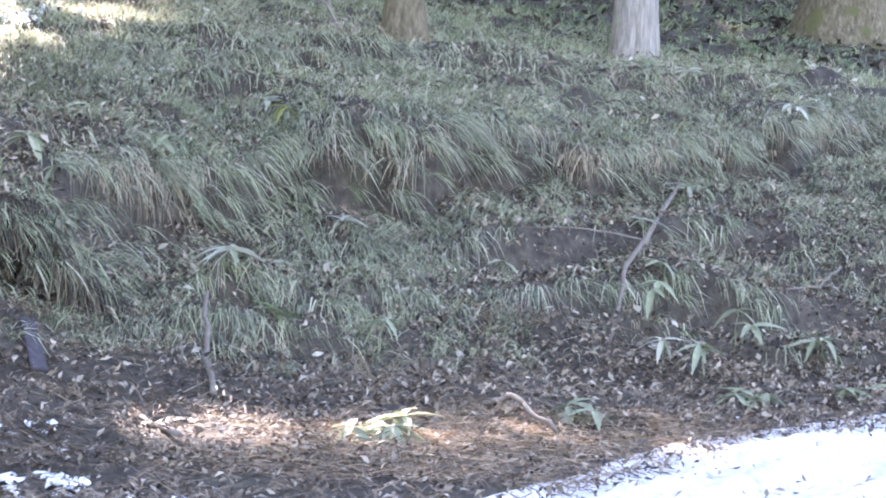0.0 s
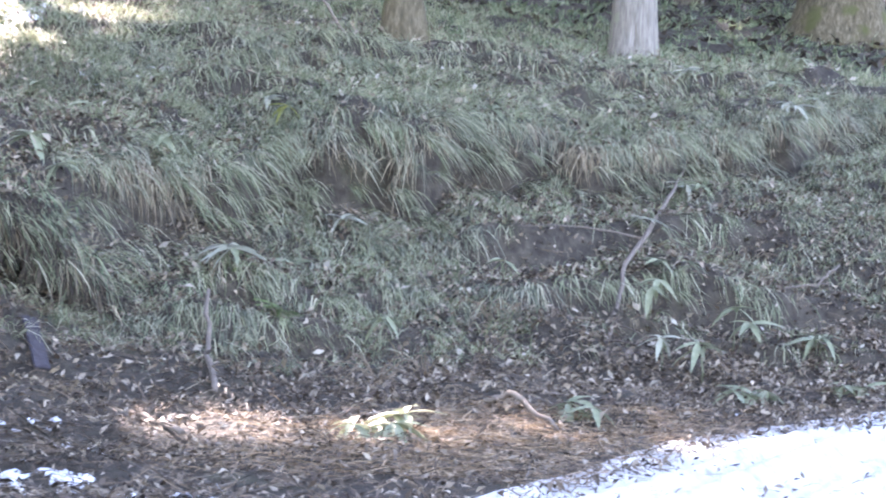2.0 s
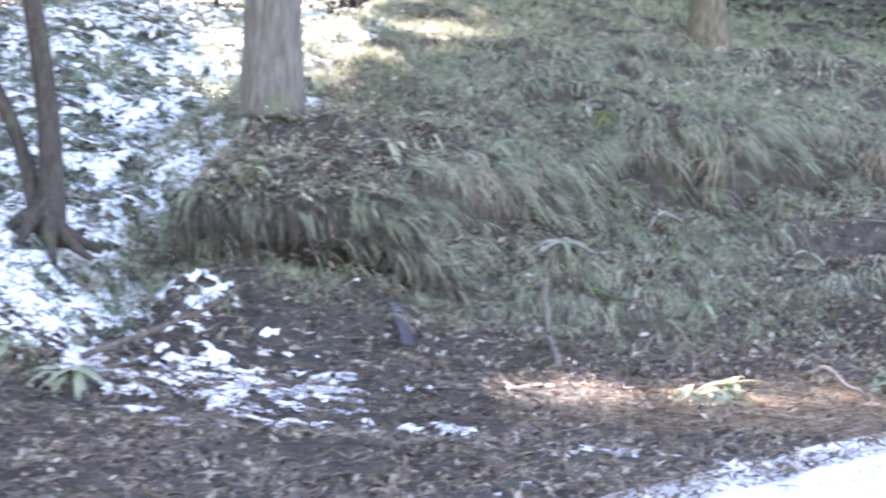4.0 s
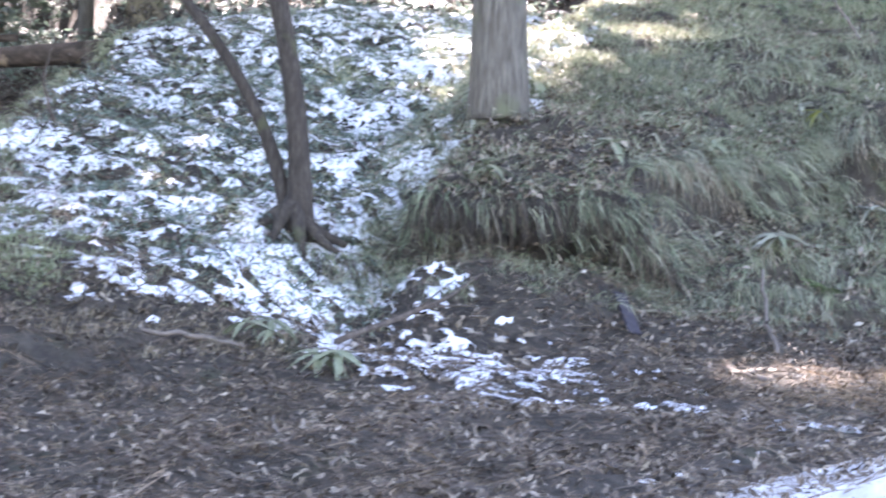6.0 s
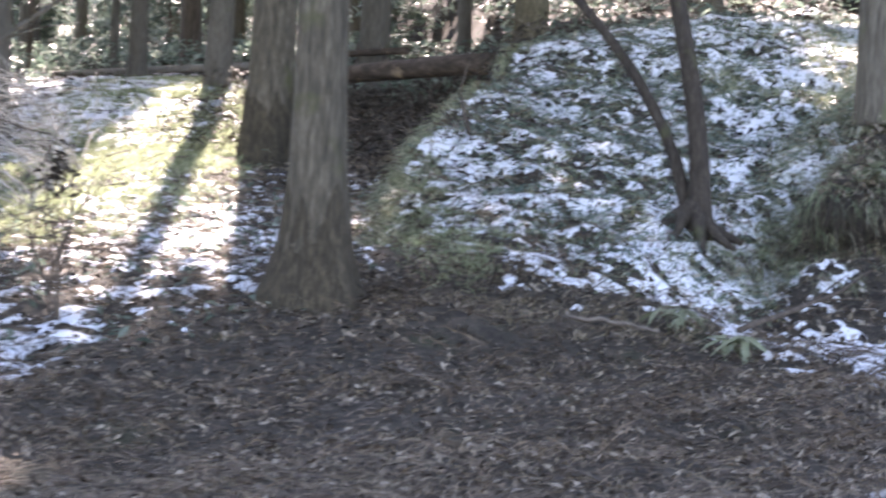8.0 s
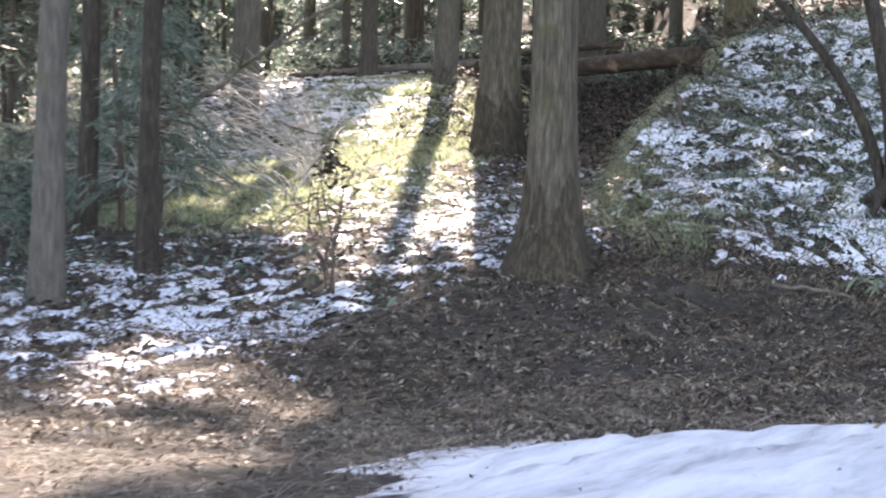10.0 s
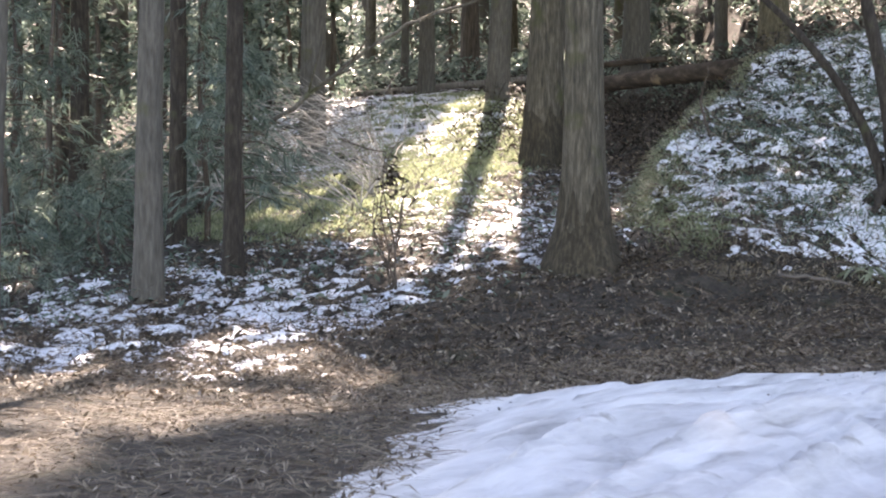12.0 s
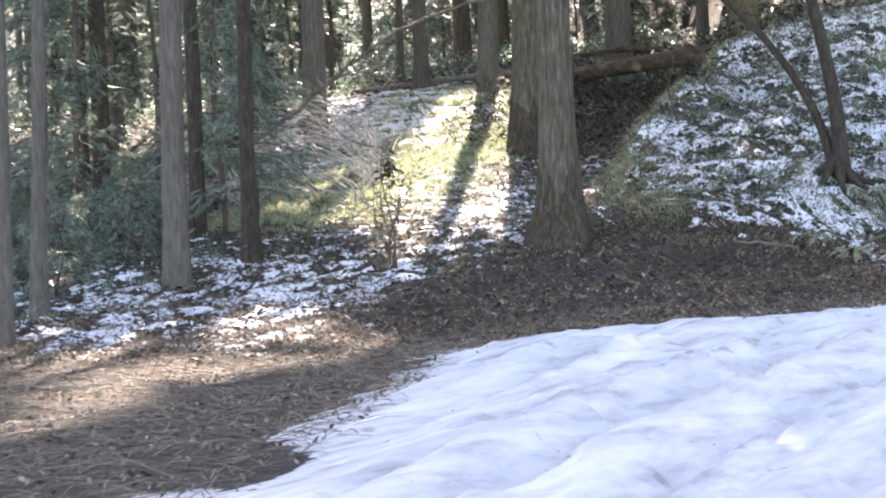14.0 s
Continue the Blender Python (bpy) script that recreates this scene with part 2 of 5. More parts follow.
def snow_edge(y):
    """The x at which the snow on the road begins."""
    return np.interp(y, (-30, -8, -5.6, -3.8, -1.7, -0.7, 0.6, 1.4, 2.0, 2.6, 3.6, 4.9, 7.9, 8.8, 10.1, 11, 12, 12.8, 13.7, 14.2, 16.4, 20),
                     (6, -0.6, -1.46, -2.2, -3.35, -3.95, -4.65, -4.85, -4.4, -3.5, -2.7, -2.15, -1.2, -0.8, -0.2, 0.2, 0.55, 0.95, 1.55, 2.0, 3.6, 13))


def terrace(x, y):
    """Turf steps on the bank: where in a step (0.5 is its edge) and how marked it is."""
    s = y - foot(x)
    u = (s + 0.55 * bumps(x, y, 1.7, 91, 2)) / 0.98
    mark = sst(1.9, 2.8, s) * sst(11.5, 8.5, s) * sst(-5.3, -4.8, x) * sst(-0.5, 0.15, bumps(x, y, 2.1, 93, 2))
    mark = mark * (1 - 0.8 * turf(x, y)[0] * sst(-1.6, -0.8, turf(x, y)[1]) * sst(2.2, 1.2, turf(x, y)[1]))
    mark = mark * (1 - sst(-5.4, -4.75, x) * sst(-2.0, -2.9, x) * sst(4.8, 4.2, s))
    return u - np.floor(u), mark


def surface(x, y):
    """The ground with its lumps and hollows."""
    x, y = np.asarray(x, float), np.asarray(y, float)
    s = y - foot(x)
    rough = 0.1 * sst(-3, 3, s) + 0.08
    step, mark = terrace(x, y)
    ledge = 0.6 * mark * (sst(0.42, 0.58, step) - step)
    near = sst(-6, 2, y)
    return height(x, y) + ledge + near * (rough * bumps(x, y, 1.1, 3) + 0.5 * rough * bumps(x, y, 0.35, 11, 2)) * np.where(x > snow_edge(y), 0.25, 1)


def ledge_lean(x, y):
    brow, step = turf(x, y)
    return 0.34 * brow * sst(0.02, 0.2, step) * sst(1.6, 0.3, step) * (0.8 + 0.6 * bumps(x, 0 * x, 0.55, 19))


def overhang(x, y):
    """How far the turf at the undercut edge leans out towards the road."""
    s = y - foot(x)
    return 0.6 * sst(-5.3, -4.75, x) * sst(-2.5, -3.4, x) * sst(2.8, 3.05, s) * sst(4.8, 3.2, s) * (1 + 0.4 * bumps(x, y, 0.5, 17)) + ledge_lean(x, y)


def hollow(x, y):
    """How far the washed-out face under that edge lies back."""
    s = y - foot(x)
    return 0.7 * sst(-5.2, -4.75, x) * sst(-2.5, -3.3, x) * sst(2.3, 2.68, s) * sst(3.02, 2.88, s) * (1 + 0.35 * bumps(x, y * 0, 0.6, 18))


def tube(path, radii, sides=8, lumps=0.0, seed=0, flutes=0.0):
    """Rings round a path, with a closed end."""
    path, radii = np.asarray(path, float), np.asarray(radii, float)
    along = np.gradient(path, axis=0)
    along /= np.linalg.norm(along, axis=1)[:, None] + 1e-9
    ref = np.where(np.abs(along[:, 2:3]) > 0.9, [[1.0, 0, 0]], [[0, 0, 1.0]])
    u = np.cross(along, ref)
    u /= np.linalg.norm(u, axis=1)[:, None]
    w = np.cross(along, u)
    a = np.arange(sides) * 2 * math.pi / sides
    r = radii[:, None] * (1 + lumps * np.sin(a * 3 + seed) * 0.6 + lumps * np.sin(a * 5 + seed * 2.3 + np.arange(len(path))[:, None] * 0.35) * 0.5)
    v = path[:, None] + u[:, None] * (r * np.cos(a))[..., None] + w[:, None] * (r * np.sin(a))[..., None]
    n = len(path)
    i, j = np.meshgrid(np.arange(n - 1), np.arange(sides), indexing="ij")
    f = np.stack([i * sides + j, i * sides + (j + 1) % sides, (i + 1) * sides + (j + 1) % sides, (i + 1) * sides + j], -1).reshape(-1, 4)
    v = np.concatenate([v.reshape(-1, 3), path[:1], path[-1:]])
    k = np.arange(0, sides, 2)
    cap0 = np.stack([np.full(len(k), n * sides), (k + 2) % sides, (k + 1) % sides, k], -1)
    e = (n - 1) * sides
    cap1 = np.stack([np.full(len(k), n * sides + 1), e + k, e + (k + 1) % sides, e + (k + 2) % sides], -1)
    return v, np.concatenate([f, cap0, cap1])


def join(pieces):
    vs, fs, n = [], [], 0
    for v, f in pieces:
        vs.append(v)
        fs.append(np.asarray(f) + n)
        n += len(v)
    return np.concatenate(vs), np.concatenate(fs)


def blades(root, way, length, width, droop, rings=4):
    """Grass blades: strips that start along way and bend by droop."""
    root, way, droop = (np.asarray(a, float) for a in (root, way, droop))
    n = len(root)
    t = np.linspace(0, 1, rings)[None, :, None]
    L = np.asarray(length, float)[:, None, None]
    p = root[:, None] + L * (way[:, None] * t + droop[:, None] * t * t)
    a = rng.uniform(0, 2 * math.pi, n)
    side = np.stack([np.cos(a), 0.35 * np.sin(a), 0.25 * np.sin(a * 3)], -1)
    taper = np.array([0.6, 1, 0.8, 0.06, 0.05])[:rings] if rings >= 4 else np.array([0.8, 1, 0.06])
    off = side[:, None] * (np.asarray(width, float)[:, None] * taper[None])[..., None] / 2
    v = np.stack([p - off, p + off], 2).reshape(-1, 3)
    b = (np.arange(n) * rings * 2)[:, None] + np.arange(rings - 1)[None] * 2
    f = np.stack([b, b + 1, b + 3, b + 2], -1).reshape(-1, 4)
    return v, f


def leaves(place, size, flat=0.5, slim=0.45):
    """Folded four-cornered leaves, one for each place."""
    place = np.asarray(place, float)
    n = len(place)
    size = np.broadcast_to(size, n)[:, None]
    a = rng.uniform(0, 2 * math.pi, n)
    d = np.stack([np.cos(a), np.sin(a), rng.normal(0, 1 - flat, n)], -1)
    d /= np.linalg.norm(d, axis=1)[:, None]
    up = np.stack([rng.normal(0, 1 - flat, n), rng.normal(0, 1 - flat, n), np.ones(n)], -1)
    s = np.cross(d, up)
    s /= np.linalg.norm(s, axis=1)[:, None] + 1e-9
    h = np.cross(s, d)
    fold = rng.uniform(-0.1, 0.3, n)[:, None]
    v = np.stack([place - d * size * 0.5, place + s * size * slim * 0.5 + h * size * fold, place + d * size * 0.5, place - s * size * slim * 0.5 + h * size * fold], 1)
    return v.reshape(-1, 3), np.arange(4 * n).reshape(-1, 4)


def scatter(x0, x1, y0, y1, number, weight):
    """Random places in the plan, kept by weight(x, y) from 0 to 1."""
    x, y = rng.uniform(x0, x1, number), rng.uniform(y0, y1, number)
    k = rng.uniform(0, 1, number) < weight(x, y)
    return x[k], y[k]


def stuff(name, me, label, category):
    return tagged(new(name, me), label, category, kind="stuff")


def blob(x, y, cx, cy, rx, ry, turn=0.0):
    c, s = math.cos(radians(turn)), math.sin(radians(turn))
    u, w = (x - cx) * c + (y - cy) * s, -(x - cx) * s + (y - cy) * c
    return np.exp(-((u / rx) ** 2 + (w / ry) ** 2) ** 1.5)


def away(x, y, ax, ay, bx, by):
    """Distance in the plan from a line between two points."""
    dx, dy = bx - ax, by - ay
    t = np.clip(((x - ax) * dx + (y - ay) * dy) / (dx * dx + dy * dy), 0, 1)
    return np.hypot(x - ax - t * dx, y - ay - t * dy)


# ground, one sheet to the horizon
gx = np.concatenate([np.linspace(-300, -40, 14)[:-1], np.linspace(-40, -14, 53)[:-1], np.arange(-14, 6, 0.11), np.linspace(6, 30, 40), np.linspace(40, 300, 12)])
gy = np.concatenate([np.linspace(-300, -20, 12)[:-1], np.linspace(-20, 0, 60)[:-1], np.arange(0, 13.9, 0.11), np.arange(13.9, 16.2, 0.045), np.arange(16.2, 23.5, 0.06), np.arange(23.5, 26, 0.11), np.linspace(26, 50, 92), np.linspace(52, 100, 30), np.linspace(120, 400, 10)])
X, Y = np.meshgrid(gx, gy, indexing="ij")
Z = surface(X, np.minimum(Y, 100)) + 0.35 * np.maximum(0, Y - 100)
S = Y - foot(X)
lip = overhang(X, Y) - hollow(X, Y)
ny, nx = len(gy), len(gx)
I, J = np.meshgrid(np.arange(nx - 1), np.arange(ny - 1), indexing="ij")
quads = np.stack([I * ny + J, (I + 1) * ny + J, (I + 1) * ny + J + 1, I * ny + J + 1], -1).reshape(-1, 4)
tagged(new("ground", shape("ground", np.stack([X, Y - lip, Z], -1).reshape(-1, 3), quads, soil, True)),
       "brown forest soil rising into an undercut bank", "ground", kind="structure")


# snow on the road, with wheel ruts along its way


def bend(y):
    """How the wheel tracks swing aside along the road."""
    k = np.arange(-15, 21, 1.0)
    line = np.interp(k, (-15, -5, -3.8, -2, -0.3, 1, 4, 8, 12, 20), (2.2, 0, -0.3, -0.75, -1.05, -0.95, 0.6, 2.4, 4.2, 8.5))
    return np.interp(y, k[3:-3], np.convolve(line, np.ones(7) / 7, "valid"))


def road_snow():
    x, y = np.meshgrid(np.concatenate([np.arange(-5.6, 5.2, 0.045), np.arange(5.2, 13.5, 0.16)]), np.concatenate([np.arange(-30, -12, 0.3), np.arange(-12, 17.0, 0.1)]), indexing="ij")
    inside = x - snow_edge(y)
    inside = np.minimum(inside, np.minimum(np.minimum(snow_edge(y) + 9.5, 12.6) - x, y + 28.5))
    u, w = x - bend(y) + 0.08 * bumps(y, 0 * y, 3.0, 40), y
    ruts = ((-3.2, 0.07, 0.06), (-2.75, 0.09, 0.09), (-2.3, 0.05, 0.05), (-1.7, 0.1, 0.11), (-1.25, 0.06, 0.06), (-0.7, 0.09, 0.09), (-0.1, 0.06, 0.06), (0.35, 0.1, 0.1), (0.9, 0.06, 0.06), (1.5, 0.1, 0.1), (2.2, 0.14, 0.09))
    rut = sum(d * 1.9 * (np.exp(-((u - c) / (1.1 * k)) ** 2) - 0.6 * np.exp(-((u - c - 2.3 * k) / (1.1 * k)) ** 2)) * (0.9 + 0.35 * bumps(w * 0.2, u, 1.3, 42 + i)) for i, (c, k, d) in enumerate(ruts))
    streak = 0.06 * bumps(u, w * 0.035, 0.34, 44, 2) + 0.06 * bumps(u, w * 0.045, 0.12, 46, 2)
    lumps = 0.035 * bumps(x, y, 0.16, 31) * sst(-0.1, 0.4, bumps(x, y, 1.3, 35)) + 0.025 * bumps(x, y, 0.8, 33)
    calm = 0.4 + 0.6 * sst(2.5, -1.5, y)
    thick = 0.09 * sst(-0.3, 1.6, inside + (0.5 * bumps(x, y, 0.8, 21, 4) + 0.35 * bumps(u, w * 0.2, 0.22, 22, 3)) * (0.25 + 0.75 * sst(1.6, -0.4, y))) - 0.03
    z = surface(x, y) + thick * (0.6 + 0.4 * calm) + ((streak + lumps + np.clip(-rut, 0, 1)) * calm - 1.3 * np.clip(rut, 0, 1)) * sst(0.2, 1.8, inside)
    z = z + 0.05 * sst(0.6, 2.2, inside) * sst(1.0, -3.0, y) * (1 - np.clip(rut / 0.06, 0, 1.4)) + (0.035 * bumps(x, y, 0.15, 38) * sst(-0.1, 0.4, bumps(u, w * 0.3, 0.5, 39)) - 0.05 * sst(0.25, 0.5, bumps(u, w * 0.25, 0.14, 37, 2))) * sst(0.2, 1.0, inside)
    z = np.where(thick > 0.0, np.maximum(z, surface(x, y) + 0.009 + 0.012 * bumps(x, y, 0.15, 36)), z)
    n, m = x.shape
    i, j = np.meshgrid(np.arange(n - 1), np.arange(m - 1), indexing="ij")
    f = np.stack([i * m + j, (i + 1) * m + j, (i + 1) * m + j + 1, i * m + j + 1], -1)
    keep = (thick > -0.03)[:-1, :-1]
    return shape("road_snow", np.stack([x, y, z], -1).reshape(-1, 3), f[keep].reshape(-1, 4), road_white, True)


tagged(new("road_snow", road_snow()), "white trodden snow with wheel ruts on the road", "snow", kind="structure")


# patchy snow on the slopes
def snow_share(x, y):
    d = 0.55 * np.clip(sst(-4.55, -5.0, x) * sst(-0.1, 0.7, y - foot(x)) * sst(40, 30, y), 0, 1)
    d = d * (1 - 0.7 * sst(-5.3, -4.75, x) * sst(2.4, 3.0, y - foot(x)) * sst(5.5, 4.5, y - foot(x)))
    d = np.maximum(d, 0.52 * blob(x, y, -4.3, 12.1, 2.7, 1.2, -45))
    d = np.maximum(d, 0.4 * blob(x, y, -5.7, 12.6, 1.2, 1.3))
    d = np.maximum(d, 0.55 * blob(x, y, -10.9, 12.4, 1.8, 4.2, 30))
    d = np.maximum(d, 0.54 * blob(x, y, -10.2, 6.5, 4.0, 3.5, -12) * sst(-7.2, -8.3, x + 0.4 * (y - 5)))
    d = np.maximum(d, 0.6 * blob(x, y, -20.5, 25, 3.2, 6.5, 28))
    d = np.maximum(d, 0.27 * blob(x, y, -3.3, 20.0, 0.8, 0.6))
    d = np.maximum(d, 0.2 * blob(x, y, -3.0, 10.2, 1.2, 0.8))
    d = np.maximum(d, 0.3 * blob(x, y, -1.0, 9.5, 0.9, 0.6))
    d = np.maximum(d, 0.5 * blob(x, y, -8.4, 29, 3.0, 5.0))
    d = np.maximum(d, 0.42 * blob(x, y, -10.0, 14.2, 0.9, 3.6, 28))
    d = np.maximum(d, 0.5 * blob(x, y, -9.5, 8.0, 1.2, 1.0))
    return d


def snow_patches():
    x, y = np.meshgrid(np.arange(-25, 0.6, 0.045), np.arange(2.8, 36, 0.045), indexing="ij")
    share = snow_share(x, y)
    mask = bumps(x * 0.8 + 0.2 * y, y * 0.9, 0.2, 51, 2) * 0.75 + 0.75 * bumps(x, y, 0.085, 55, 2) + 0.4 * bumps(x * 0.8, y, 0.9, 61, 3) - (0.62 - share * 1.25)
    z = surface(x, y) + np.clip(mask * 0.14, -0.05, 0.03) + 0.004
    n, m = x.shape
    i, j = np.meshgrid(np.arange(n - 1), np.arange(m - 1), indexing="ij")
    f = np.stack([i * m + j, (i + 1) * m + j, (i + 1) * m + j + 1, i * m + j + 1], -1)
    keep = ((mask > -0.02) & (share > 0.05) & (overhang(x, y) + hollow(x, y) < 0.02))[:-1, :-1]
    return shape("snow_patches", np.stack([x, y, z], -1).reshape(-1, 3), f[keep].reshape(-1, 4), snow_white, True)


stuff("snow_patch", snow_patches(), "thin patchy white snow lying on the slopes", "snow")


# trees
def ground_at(x, y):
    return float(surface(np.array([x]), np.array([y]))[0])


# ground to be sunlit, where the unseen canopy is cut open: lines with a half-width
SUNNY = ((-19.2, 26.8, -13.6, 12.4, 1.05), (-11.6, 13.6, -9.8, 9.0, 1.0), (-9.0, 13.2, -6.9, 10.6, 0.3), (-18.4, 26.6, -11.8, 14.0, 0.95), (-5.0, 22.2, -3.6, 19.5, 1.6), (-25.8, 31.0, -20.6, 31.0, 0.3), (-4.0, 22.6, -3.5, 21.5, 0.5),
         (-1.3, 21.3, -0.65, 20.0, 0.9), (-0.9, 12.3, 1.3, 13.2, 1.0), (-9.5, 2.4, -6.0, 0.4, 1.1), (-9.6, 5.2, -8.2, 4.6, 0.7), (-12.0, 5.2, -11.0, 4.6, 0.4), (-6.2, 7.0, -6.0, 6.9, 0.1),
         (-6.6, -0.4, -4.6, -2.0, 0.8), (-4.6, -2.2, -3.0, -4.6, 0.2), (-11.6, 7.2, -9.2, 6.2, -0.1))


def shaded(p):
    """Which leaf clumps of the canopy may stand: those whose shadow misses the sunny places."""
    ok = np.ones(len(p), bool)
    g = np.full(len(p), 1.5)
    for step in range(6):
        q = p - ((p[:, 2] - g) / SUN_TO.z)[:, None] * np.array(SUN_TO)
        g = 0.5 * g + 0.5 * height(q[:, 0], q[:, 1])
    ok &= ~((q[:, 0] < np.minimum(-13.5, -15.6 - 0.46 * (q[:, 1] - 12.5))) & (q[:, 1] > 6) & (lattice(np.floor(q[:, 0] * 0.8), np.floor(q[:, 1] * 0.8), 5) < 0.75))
    ok &= ~((q[:, 1] > 40) & (q[:, 0] < -24) & (lattice(np.floor(q[:, 0] * 0.4), np.floor(q[:, 1] * 0.3), 6) < 0.15))
    for ax, ay, bx, by, r in SUNNY:
        ok &= away(q[:, 0], q[:, 1], ax, ay, bx, by) > r + 0.55
    return ok


def crown(x, y, z0, z1, reach, clumps, seed):
    """Clumps of needles round the upper trunk, sparser to the top; out of view, cut to shape the shade."""
    r = np.random.default_rng(seed)
    h = r.uniform(0, 1, clumps)
    a = r.uniform(0, 2 * math.pi, clumps)
    d = reach * (1 - 0.75 * h) * np.sqrt(r.uniform(0.02, 1, clumps))
    c = np.stack([x + d * np.cos(a), y + d * np.sin(a), z0 + (z1 - z0) * h], -1)
    c = c[shaded(c)]
    if not len(c):
        return None
    p = np.repeat(c, 16, 0) + r.normal(0, 0.55, (len(c) * 16, 3)) * (1, 1, 0.6)
    return leaves(p, r.uniform(0.55, 1.05, len(p)), 0.55, 0.65)


def moss_ring(tree, path, r, sides, lumps, seed, top):
    """A ragged coat of moss round a trunk's foot."""
    m = int(np.sum(path[:, 2] <= top))
    v, f = tube(path[:m], r[:m] * 1.05 + 0.008, sides, lumps[:m], seed)
    q = np.random.default_rng(seed)
    n = m * sides
    v[n - sides:n, 2] -= q.uniform(0.0, 0.45, sides)
    v[n - 2 * sides:n - sides, 2] -= q.uniform(0.0, 0.2, sides)
    part("moss_coat", shape("moss_coat", v[:n], f[:(m - 1) * sides], moss_foot, True), tree, "green-brown moss round the foot")


def cedar(x, y, radius, tall, bark, label, name="cedar_tree", lean=(0, 0), flare=0.7, reach=3.0, clumps=60, low=11.0, seed=1, sides=20, mossy=0.0):
    z = ground_at(x, y) - 0.06 - 0.3 * radius
    t = np.concatenate([np.array((0, 0.06, 0.14, 0.26, 0.45, 0.75, 1.2, 1.8, 2.6)), np.linspace(3.6, tall, 9)])
    path = np.stack([lean[0] * t * 0.01745 + 0.02 * np.sin(t * 0.9 + seed), lean[1] * t * 0.01745 + 0 * t, t], -1)
    r = radius * (1 - 0.75 * np.maximum(0, t - 1) / tall) * (1 + flare * np.exp(-t / (0.3 + 1.2 * radius)))
    tree = base(name, x, y, z, label, "tree")
    ribs = (0.03 + 0.02 * flare + 0.15 * flare * np.exp(-t / 0.45))[:, None]
    part("trunk", shape("trunk", *tube(path, r, sides, ribs, seed), bark, True), tree)
    if mossy:
        moss_ring(tree, path, r, sides, ribs, seed, mossy)
    if clumps:
        c = crown(x + lean[0] * 0.3, y, z + low, z + tall, reach, clumps, seed + 500)
        if c:
            v, f = c
            part("crown", shape("crown", v - (x, y, z), f, cedar_leaf), tree)
    return tree


cedar(-7.62, 8.95, 0.208, 26, dark_bark, "thick grey-brown cedar with a mossy flared foot", lean=(0.8, 0), flare=1.3, clumps=200, reach=4.5, seed=2, sides=28, mossy=1.3)
cedar(-13.2, 18.05, 0.285, 27, dark_bark, "large dark cedar with a mossy foot behind the path", lean=(2.0, 0), flare=0.55, clumps=120, reach=4.5, seed=3, sides=26, mossy=1.5)
cedar(-19.5, 27.25, 0.235, 27, cedar_bark, "cedar at the top of the sunlit slope", lean=(2.2, 0), flare=0.25, clumps=220, reach=4, seed=4)
cedar(-4.79, 16.78, 0.27, 27, grey_bark, "grey cedar standing on the undercut bank", lean=(-2.4, 0), flare=0.25, clumps=220, reach=5, seed=5, sides=26)
cedar(2.5, 28.6, 0.3, 25, pale_bark, "pale barked trunk on the upper bank", lean=(-1.5, 0), flare=0.4, clumps=220, reach=5, seed=6)
cedar(-0.72, 23.8, 0.2, 22, moss_bark, "mossy leaning trunk with a crooked foot on the bank", "mossy_tree", lean=(-2.5, 0), flare=0.9, clumps=220, reach=5, seed=7)
cedar(6.6, 34.5, 0.55, 25, moss_bark, "broad mossy trunk foot on the upper bank", lean=(1.5, 0), flare=0.9, clumps=220, reach=5, seed=8)
cedar(-11.88, 6.98, 0.145, 22, cedar_bark, "slender grey cedar beside the road", lean=(1.4, 0), flare=0.45, clumps=50, reach=2.2, seed=9)
cedar(-11.75, 8.3, 0.1, 20, shade_bark, "thin cedar with bark darkened for shade", lean=(0.5, 0), flare=0.6, clumps=40, reach=2.2, seed=10)
cedar(-12.5, 5.25, 0.09, 20, cedar_bark, "thin grey cedar beside the road", lean=(2.6, 0), flare=0.5, clumps=40, reach=2.2, seed=11)
cedar(-11.6, 3.75, 0.105, 20, cedar_bark, "grey cedar at the forest edge", lean=(1.6, 0), flare=0.5, clumps=40, reach=2.2, seed=12)
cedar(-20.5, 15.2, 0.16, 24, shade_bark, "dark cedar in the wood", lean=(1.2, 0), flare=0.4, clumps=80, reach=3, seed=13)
cedar(-27.5, 23.5, 0.2, 25, cedar_bark, "cedar deep in the wood", lean=(1, 0), flare=0.3, clumps=80, reach=3, seed=14)
cedar(-30.2, 27.0, 0.34, 26, cedar_bark, "broad grey cedar deep in the wood", lean=(0.5, 0), flare=0.3, clumps=80, reach=3, seed=15)
cedar(-19.6, 20.6, 0.24, 25, cedar_bark, "brown cedar in the wood", lean=(0.8, 0), flare=0.3, clumps=80, reach=3, seed=16)
cedar(-19.8, 34.4, 0.34, 27, cedar_bark, "thick cedar behind the fallen log", lean=(0.6, 0), flare=0.6, clumps=100, reach=4, seed=17)
cedar(-13.9, 29.0, 0.3, 26, moss_bark, "mossy cedar where the log meets the hill", lean=(0.4, 0), flare=0.4, clumps=190, reach=6, seed=18)

cedar(-14.1, 10.1, 0.11, 21, shade_bark, "dark slender cedar among the undergrowth", lean=(0.8, 0), flare=0.4, clumps=40, reach=2.2, seed=19)
cedar(-23.5, 30.6, 0.19, 26, cedar_bark, "cedar beyond the sunlit slope", lean=(0.6, 0), flare=0.3, clumps=60, reach=3, seed=20)
# added cedar: its crown, out of view, keeps sun off the verge
cedar(-13.4, 38.6, 0.3, 28, grey_bark, "tall cedar added behind the hill for shade", lean=(0.3, 0), flare=0.3, clumps=260, reach=5.5, low=11, seed=22)

